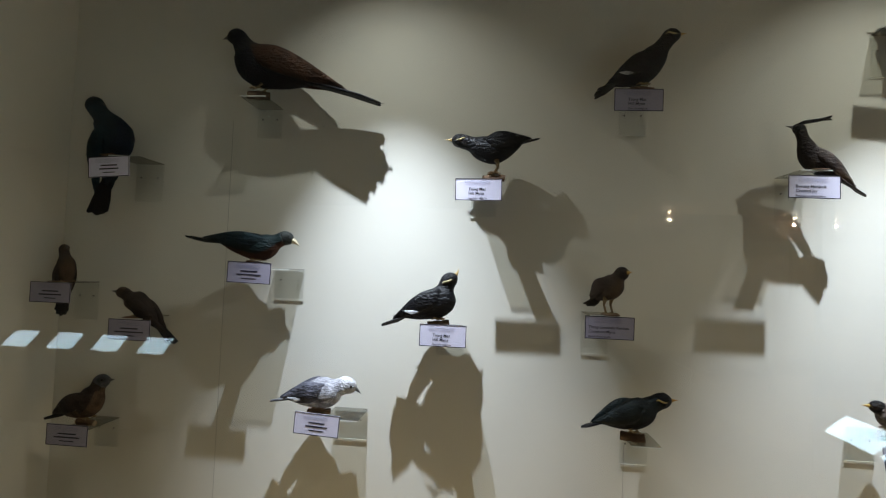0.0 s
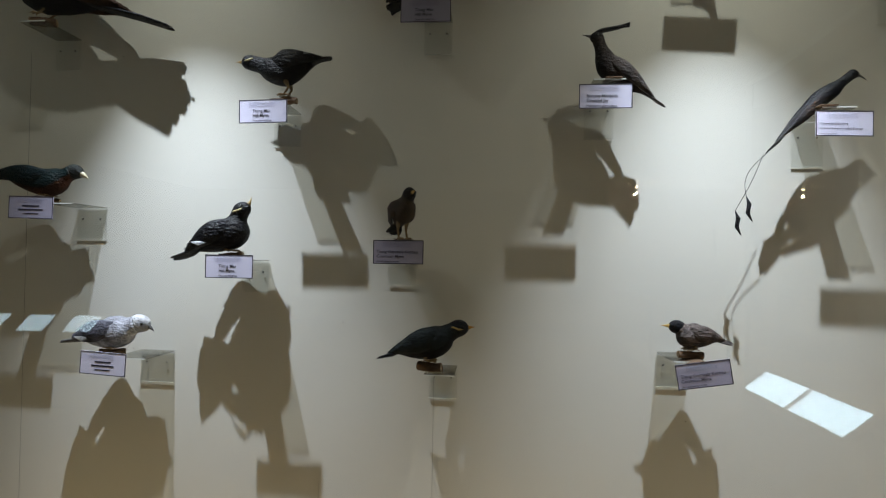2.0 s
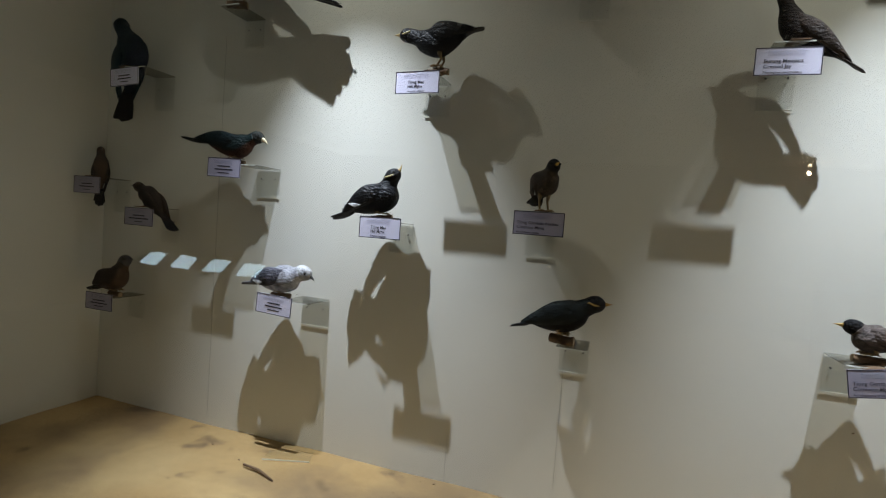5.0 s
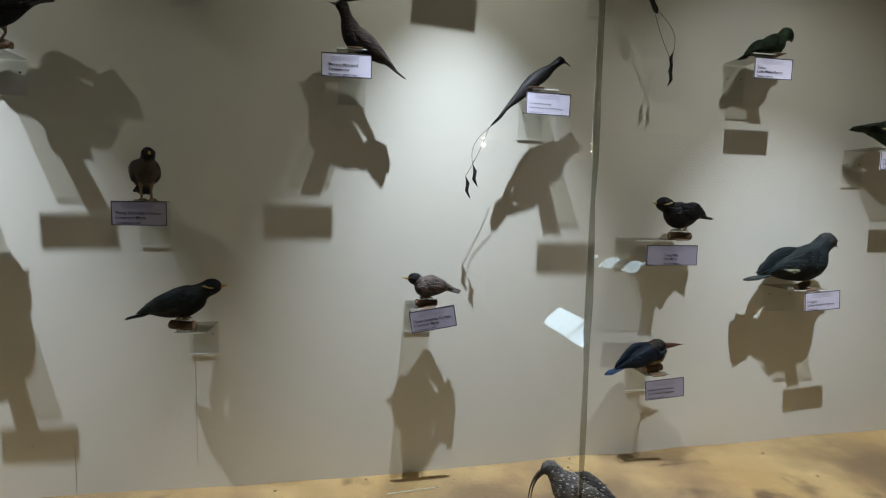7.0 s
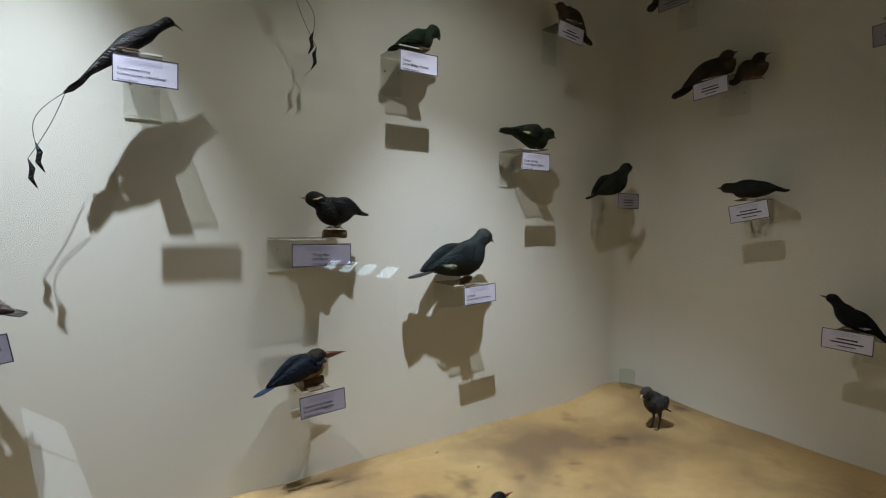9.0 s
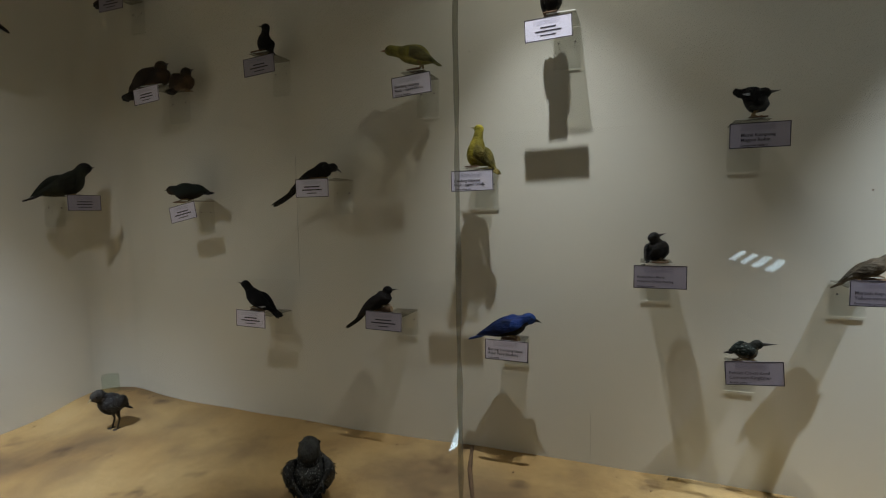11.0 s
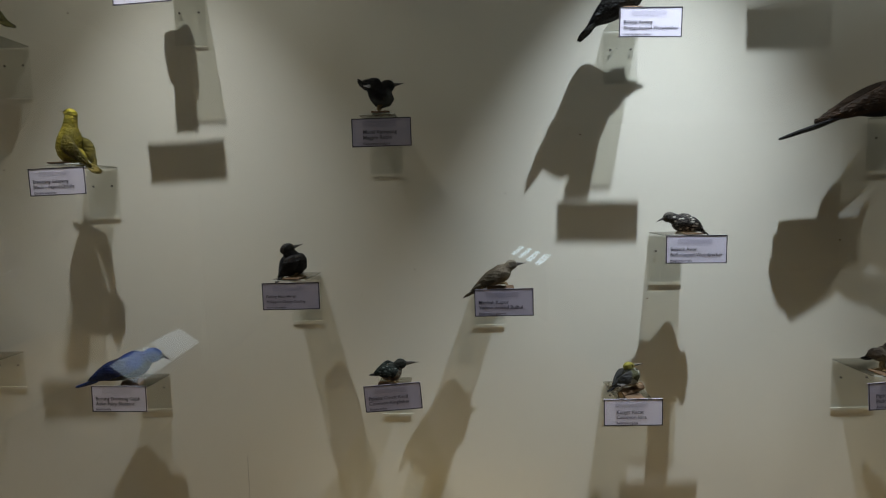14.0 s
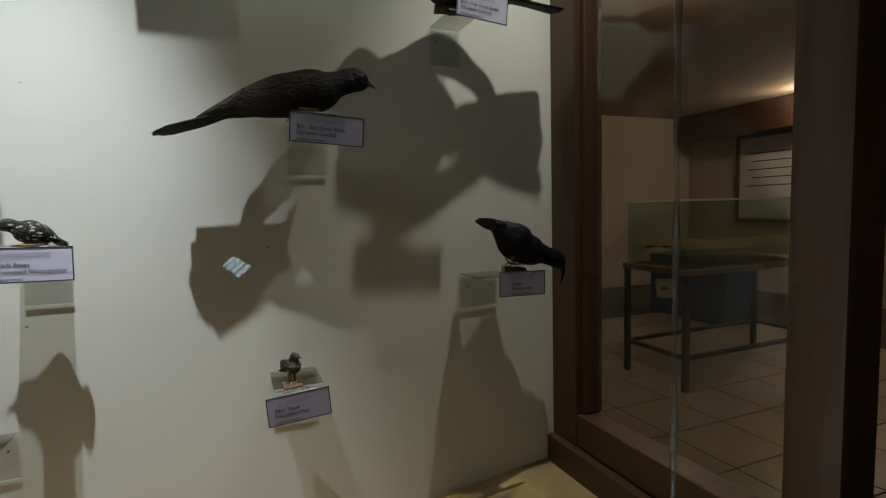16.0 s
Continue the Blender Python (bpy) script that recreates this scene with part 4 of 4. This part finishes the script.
specimen(2, 2.567, 1.919, "greater_coucal", "large mounted coucal, black and chestnut, on a branch near the ceiling", (-0.13, 0.10), (0.340, 0.023), 0.050,
         ((0.016, 0.010, 0.008), BLACK, (0.040, 0.021, 0.011), BLACK, BLACK, HORNGREY), (0.073, -0.013), ("But - But Carik Anak", "(Greater Coucal)", "Centropus sinensis"), roll=5, perched=0.012, leg=0.008, tail_share=0.58, bill_down=0.35, bill=0.03, shelf=0.03)

specimen(2, 1.895, 2.21, "black_cuckoo", "mounted black bird high on the wall, close under the lamps", (0.07, 0.09), (-0.12, -0.02), 0.030,
         (BLACK, BLACK, BLACK, BLACK, BLACK, HORNGREY), (0.0, -0.05), leg=0.012)

# ---- on the painted ground ----
def grounded(x, y, turn, lift=0.0):
    return pose(x, y, ground_height(x, y) + lift - 0.004, 0, 0, turn)


bird("curlew", grounded(1.54, 1.36, -20), "mounted speckled grey curlew with long down-curved bill on the sand", (-0.18, 0.075), (0.15, 0.045), 0.050,
     ((0.13, 0.12, 0.11), (0.15, 0.14, 0.13), (0.12, 0.11, 0.10), (0.13, 0.12, 0.11), (0.2, 0.19, 0.17), (0.08, 0.06, 0.05)), bill=0.10, bill_down=1.1, bill_thick=0.3, speck=(0.36, 0.35, 0.33), leg=0.03, head_size=0.75, leg_mat=LEG_DARK)
bird("lapwing", grounded(2.13, 1.04, 0), "mounted lapwing, black head with white cheek, on the sand", (0.11, 0.150), (-0.14, 0.06), 0.040,
     ((0.06, 0.05, 0.042), BLACK, (0.06, 0.05, 0.042), BLACK, WHITE, (0.3, 0.05, 0.03)), patch=WHITE, bill=0.03, leg=0.05, head_size=0.85, leg_mat=LEG_DARK)
bird("rail", grounded(3.20, 1.30, 0), "mounted grey rail with pale face and long toes on the sand", (-0.10, 0.15), (0.07, 0.07), 0.042,
     ((0.06, 0.06, 0.065), (0.09, 0.085, 0.08), (0.05, 0.048, 0.048), SOOT, (0.07, 0.07, 0.075), BONE), bill=0.02, leg=0.075, bill_down=0.5, speck=(0.12, 0.12, 0.12), leg_mat=LEG_DARK)
bird("water_bird", grounded(3.06, 0.26, 30), "mounted dark grey speckled water bird seen from behind on the sand", (0.04, 0.165), (-0.11, 0.02), 0.070,
     ((0.06, 0.06, 0.055), (0.055, 0.055, 0.05), (0.05, 0.05, 0.048), SOOT, (0.08, 0.08, 0.075), HORNGREY), bill=0.02, leg=0.02, head_size=1.0, speck=(0.15, 0.15, 0.14), leg_mat=LEG_DARK)


def fallen_shelf(x, y, turn, w=0.17, d=0.10):
    s = thing("acrylic_sheet", grounded(x, y, turn, 0.008), "loose clear acrylic plate lying on the sand", "plate")
    part("plate", boxed(-w / 2, w / 2, -d / 2, d / 2, 0.0, 0.003), ACRYLIC, s)
    part("edge", boxed(-w / 2, w / 2, -d / 2 - 0.0014, -d / 2 - 0.0002, -0.0002, 0.0032), EDGE, s, "bright cut edge")
    return s


fallen_shelf(3.43, -2.62, -70)
fallen_shelf(1.08, 1.60, 5, 0.16, 0.06)
fallen_shelf(-0.48, 1.60, 20, 0.16, 0.07)
b = bmesh.new()
tube(b, [(-0.07, 0, 0.012), (0.0, 0.006, 0.014), (0.08, -0.004, 0.010)], [0.004, 0.0045, 0.003], 7)
st = tagged(part("stick", b, BARK, smooth=True), "thin brown stick lying on the painted sand", "stick")
st.matrix_world = grounded(-0.50, 1.46, -14)
b = bmesh.new()
bmesh.ops.create_cone(b, cap_ends=True, segments=20, radius1=0.036, radius2=0.034, depth=0.075, matrix=Matrix.Translation((0, 0, 0.037)))
jar = place(tagged(part("glass_jar", b, TANKGLASS, smooth=True), "small empty glass jar on the sand hump", "jar"), grounded(3.40, 1.59, 0))
# crumbs of plaster and bark on the sand
bm = bmesh.new()
rng = random.Random(5)
for _ in range(80):
    if rng.random() < 0.5:
        x, y = rng.uniform(LEFT_X, WALL_X), WALL_Y - 0.02 - abs(rng.gauss(0, 0.25))
    else:
        x, y = WALL_X - 0.02 - abs(rng.gauss(0, 0.25)), rng.uniform(END_Y + 0.1, WALL_Y)
    if y < front_y(x) + 0.03:
        continue
    r = rng.uniform(0.0015, 0.004)
    bmesh.ops.create_icosphere(bm, subdivisions=1, radius=r, matrix=Matrix.Translation((x, y, ground_height(x, y) + r * 0.4)) @ Matrix.Diagonal((1.5, 1, 0.6, 1)))
tagged(part("crumbs", bm, BARK), "scattered dark crumbs on the painted sand", "crumbs", kind="stuff")
# two sheets of the painted ground meet with an open edge
b = bmesh.new()
tube(b, [(3.515, -0.11, ground_height(3.515, -0.11)), (3.36, -0.15, ground_height(3.36, -0.15)), (3.20, -0.21, ground_height(3.20, -0.21)), (3.05, -0.31, ground_height(3.05, -0.31))], [0.006, 0.008, 0.006, 0.003], 6)
tagged(part("ground_edge", b, BARK, smooth=True), "dark open edge between two sheets of painted ground", "edge", kind="structure")

# ---- the hall around ----
structure("floor", boxed(-6.0, 9.0, -11.0, 3.0, -0.15, -0.006), GROUT, "hall floor bed with dark joints")
structure("ceiling", boxed(-6.0, 9.0, -11.0, 3.0, 2.85, 3.0), HALL_CEIL, "dim brownish hall ceiling")
structure("wall_south", boxed(-6.0, 9.0, -9.72, -9.6, 0, 2.85), HALL_WALL, "beige hall wall behind the tables")
structure("wall_hall_east", boxed(9.0, 9.12, -11.0, 3.0, 0, 2.85), HALL_WALL, "beige hall side wall")
structure("wall_hall_west", boxed(-6.12, -6.0, -11.0, 3.0, 0, 2.85), HALL_WALL, "beige hall wall behind the visitor")
structure("wall_hall_north", boxed(-6.0, LEFT_X - 0.121, 0.70, 0.82, 0, 2.85), HALL_WALL, "beige hall wall beside the showcase")
structure("beam", boxed(3.0, 8.9, -9.40, -9.20, 2.42, 2.849), TEAK, "dark wooden hall beam under the ceiling")


def tank_table(x, y, turn, width, depth, liquid):
    """A steel table with stretchers carrying a low glass tank."""
    t = thing("exhibit_table", pose(x, y, 0, 0, 0, turn), "dark steel exhibit table with wooden top and low stretchers", "table", "exhibit tables")
    w, d = width / 2, depth / 2
    part("tabletop", boxed(-w, w, -d, d, 0.87, 0.915, 0.004), BOARD, t)
    for sx in (-1, 1):
        for sy in (-1, 1):
            part("leg", boxed(sx * (w - 0.03) - 0.02, sx * (w - 0.03) + 0.02, sy * (d - 0.03) - 0.02, sy * (d - 0.03) + 0.02, 0, 0.869, 0.003), STEEL, t)
    for sy in (-1, 1):
        part("stretcher", boxed(-w + 0.052, w - 0.052, sy * (d - 0.03) - 0.015, sy * (d - 0.03) + 0.015, 0.24, 0.27), STEEL, t)
    for sx in (-1, 1):
        part("stretcher", boxed(sx * (w - 0.03) - 0.015, sx * (w - 0.03) + 0.015, -d + 0.052, d - 0.052, 0.24, 0.27), STEEL, t)
    k = thing("specimen_tank", pose(x, y, 0.916, 0, 0, turn), "low glass tank with murky bottom standing on a steel table", "tank", "exhibit tanks")
    for q in ((-w + 0.03, w - 0.03, -d + 0.03, -d + 0.034), (-w + 0.03, w - 0.03, d - 0.034, d - 0.03), (-w + 0.03, -w + 0.034, -d + 0.036, d - 0.036), (w - 0.034, w - 0.03, -d + 0.036, d - 0.036)):
        part("glass_side", boxed(*q, 0, 0.50), TANKGLASS, k)
    b = bmesh.new()
    nx, ny = 14, 8
    vs = [[b.verts.new((-w + 0.04 + i * (2 * w - 0.08) / nx, -d + 0.04 + j * (2 * d - 0.08) / ny, 0.15 + 0.06 * noise.noise((i * 0.5 + x, j * 0.5, y)))) for j in range(ny + 1)] for i in range(nx + 1)]
    for i in range(nx):
        for j in range(ny):
            b.faces.new((vs[i][j], vs[i + 1][j], vs[i + 1][j + 1], vs[i][j + 1]))
    part("bed", b, liquid, k, "uneven coloured bed in the tank", smooth=True)
    b = bmesh.new()
    for q in ((-w + 0.025, w - 0.025, -d + 0.025, -d + 0.04), (-w + 0.025, w - 0.025, d - 0.04, d - 0.025), (-w + 0.025, -w + 0.04, -d + 0.04, d - 0.04), (w - 0.04, w - 0.025, -d + 0.04, d - 0.04)):
        box(b, *q, 0.50, 0.515)
    part("rim", b, EDGE, k, "pale upper rim")
    return t


SANDBED = material("tank_sand", (0.40, 0.28, 0.10), 0.8, vary=0.3, scale=9)
REDBED = material("tank_red_bed", (0.42, 0.07, 0.02), 0.5, vary=0.3, scale=7)
BLUEBOX = material("blue_plastic", (0.02, 0.04, 0.16), 0.5, vary=0.15)
PAPER = material("white_paper", (0.62, 0.58, 0.52), 0.6, vary=0.05)
tank_table(5.25, -5.85, 0, 0.66, 1.60, SANDBED)
tank_table(3.40, -6.90, 0, 1.10, 1.90, REDBED)
c = thing("storage_box", pose(6.75, -7.30, 0, 0, 0, 0), "dark blue plastic storage box on the hall floor", "box")
part("body", boxed(-0.55, 0.55, -0.25, 0.25, 0.0, 0.70, 0.02), BLUEBOX, c)
part("lid", boxed(-0.56, 0.56, -0.26, 0.26, 0.702, 0.76, 0.01), BLUEBOX, c)
s = thing("paper_sign", pose(7.05, -7.048, 0.33, 0, 8, 0), "white paper sign with a dark drawing stuck on a blue box", "sign")
part("sheet", boxed(-0.15, 0.15, -0.002, 0.002, -0.12, 0.12), PAPER, s)
part("drawing", boxed(-0.05, 0.06, 0.0025, 0.004, -0.02, 0.015), INK, s)


def framed_panel(x, y, z, w, h):
    p = thing("framed_panel", pose(x, y, z), "dark framed white information panel hanging on the wall", "panel", "wall panels")
    part("sheet", boxed(-w / 2, w / 2, 0.0, 0.012, -h / 2, h / 2), PAPER, p)
    for q in ((-w / 2 - 0.06, -w / 2, -h / 2 - 0.06, h / 2 + 0.06), (w / 2, w / 2 + 0.06, -h / 2 - 0.06, h / 2 + 0.06), (-w / 2, w / 2, h / 2, h / 2 + 0.06), (-w / 2, w / 2, -h / 2 - 0.06, -h / 2)):
        part("frame_bar", boxed(q[0], q[1], 0.0, 0.035, q[2], q[3], 0.004), TEAK, p)
    for i in range(5):
        part("print_line", boxed(-w * 0.35, w * (0.38 - 0.08 * (i % 2)), 0.0125, 0.014, h * (0.3 - 0.1 * i), h * (0.3 - 0.1 * i) + 0.018), INK, p)
    return p


framed_panel(7.5, -9.595, 1.75, 1.0, 1.25)
framed_panel(5.72, -9.595, 1.75, 0.85, 1.25)
for x, y in HALL_LAMPS:
    l = thing("ceiling_lamp", pose(x, y, 2.85), "small round warm ceiling downlight in the hall", "lamp", "ceiling lamps")
    b = bmesh.new()
    bmesh.ops.create_cone(b, cap_ends=True, segments=20, radius1=0.075, radius2=0.085, depth=0.03, matrix=Matrix.Translation((0, 0, -0.016)))
    part("ring", b, STEEL, l)
    b = bmesh.new()
    bmesh.ops.create_uvsphere(b, u_segments=14, v_segments=8, radius=0.032, matrix=Matrix.Translation((0, 0, -0.05)))
    g = part("bulb", b, LAMPGLOW, l, "glowing warm bulb", smooth=True)
    g.visible_shadow = False
# spot fittings in the showcase ceiling
for pl, aim, *_ in SPOTS:
    k = thing("spotlight_fitting", look(pl, aim), "small white spotlight fitting under the showcase ceiling", "spotlight", "showcase spotlights")
    b = bmesh.new()
    bmesh.ops.create_cone(b, cap_ends=False, segments=18, radius1=0.045, radius2=0.03, depth=0.07, matrix=Matrix.Translation((0, 0, 0.045)))
    bmesh.ops.create_circle(b, cap_ends=True, segments=18, radius=0.03, matrix=Matrix.Translation((0, 0, 0.08)))
    part("shade", b, material_of((0.6, 0.6, 0.58)), k)

# floor tiles near the tables
tile_me = None
for i in range(10):
    for j in range(9):
        x, y = 2.9 + i * 0.45, -3.75 - j * 0.45
        if tile_me is None:
            t = part("floor_tile", boxed(-0.22, 0.22, -0.22, 0.22, -0.008, 0.0, 0.003), TILE)
            tile_me = t.data
        else:
            t = new("floor_tile", tile_me)
        t.parent = bpy.data.objects["floor"]
        t.location = (x, y, 0)


def lit_panel(m, width, halves, light):
    """A sloping backlit information panel on a dark pedestal, along its x axis."""
    p = thing("information_panel", m, "sloping backlit white information panel on a dark wooden pedestal", "panel", "information panels")
    w = width / 2
    part("pedestal", boxed(-w, w, -0.02, 0.02, -m.translation.z, -0.09, 0.004), TEAK, p)
    part("tray", place_local(boxed(-w - 0.01, w + 0.01, -0.10, 0.10, -0.02, -0.002, 0.003)), TEAK, p)
    for i in range(halves):
        x0, x1 = -w + i * width / halves + 0.006 * halves ** 2, -w + (i + 1) * width / halves - 0.006 * halves ** 2
        part("lit_sheet", place_local(boxed(x0, x1, -0.095, 0.095, 0.0, 0.004)), light, p, "glowing white sheet")
    return p


def place_local(b):
    bmesh.ops.transform(b, matrix=pose(0, 0, 0, 39), verts=b.verts)
    return b


lit_panel(pose(2.475, -1.90, 0.56, 0, 0, -90), 1.04, 2, PANEL_LIGHT)
lit_panel(pose(-0.40, 0.57, 0.50, 0, 0, 0), 1.0, 2, PANEL_DIM)
lit_panel(pose(-3.65, -2.85, 0.75, 0, 0, 180), 1.75, 4, PANEL_FAR)
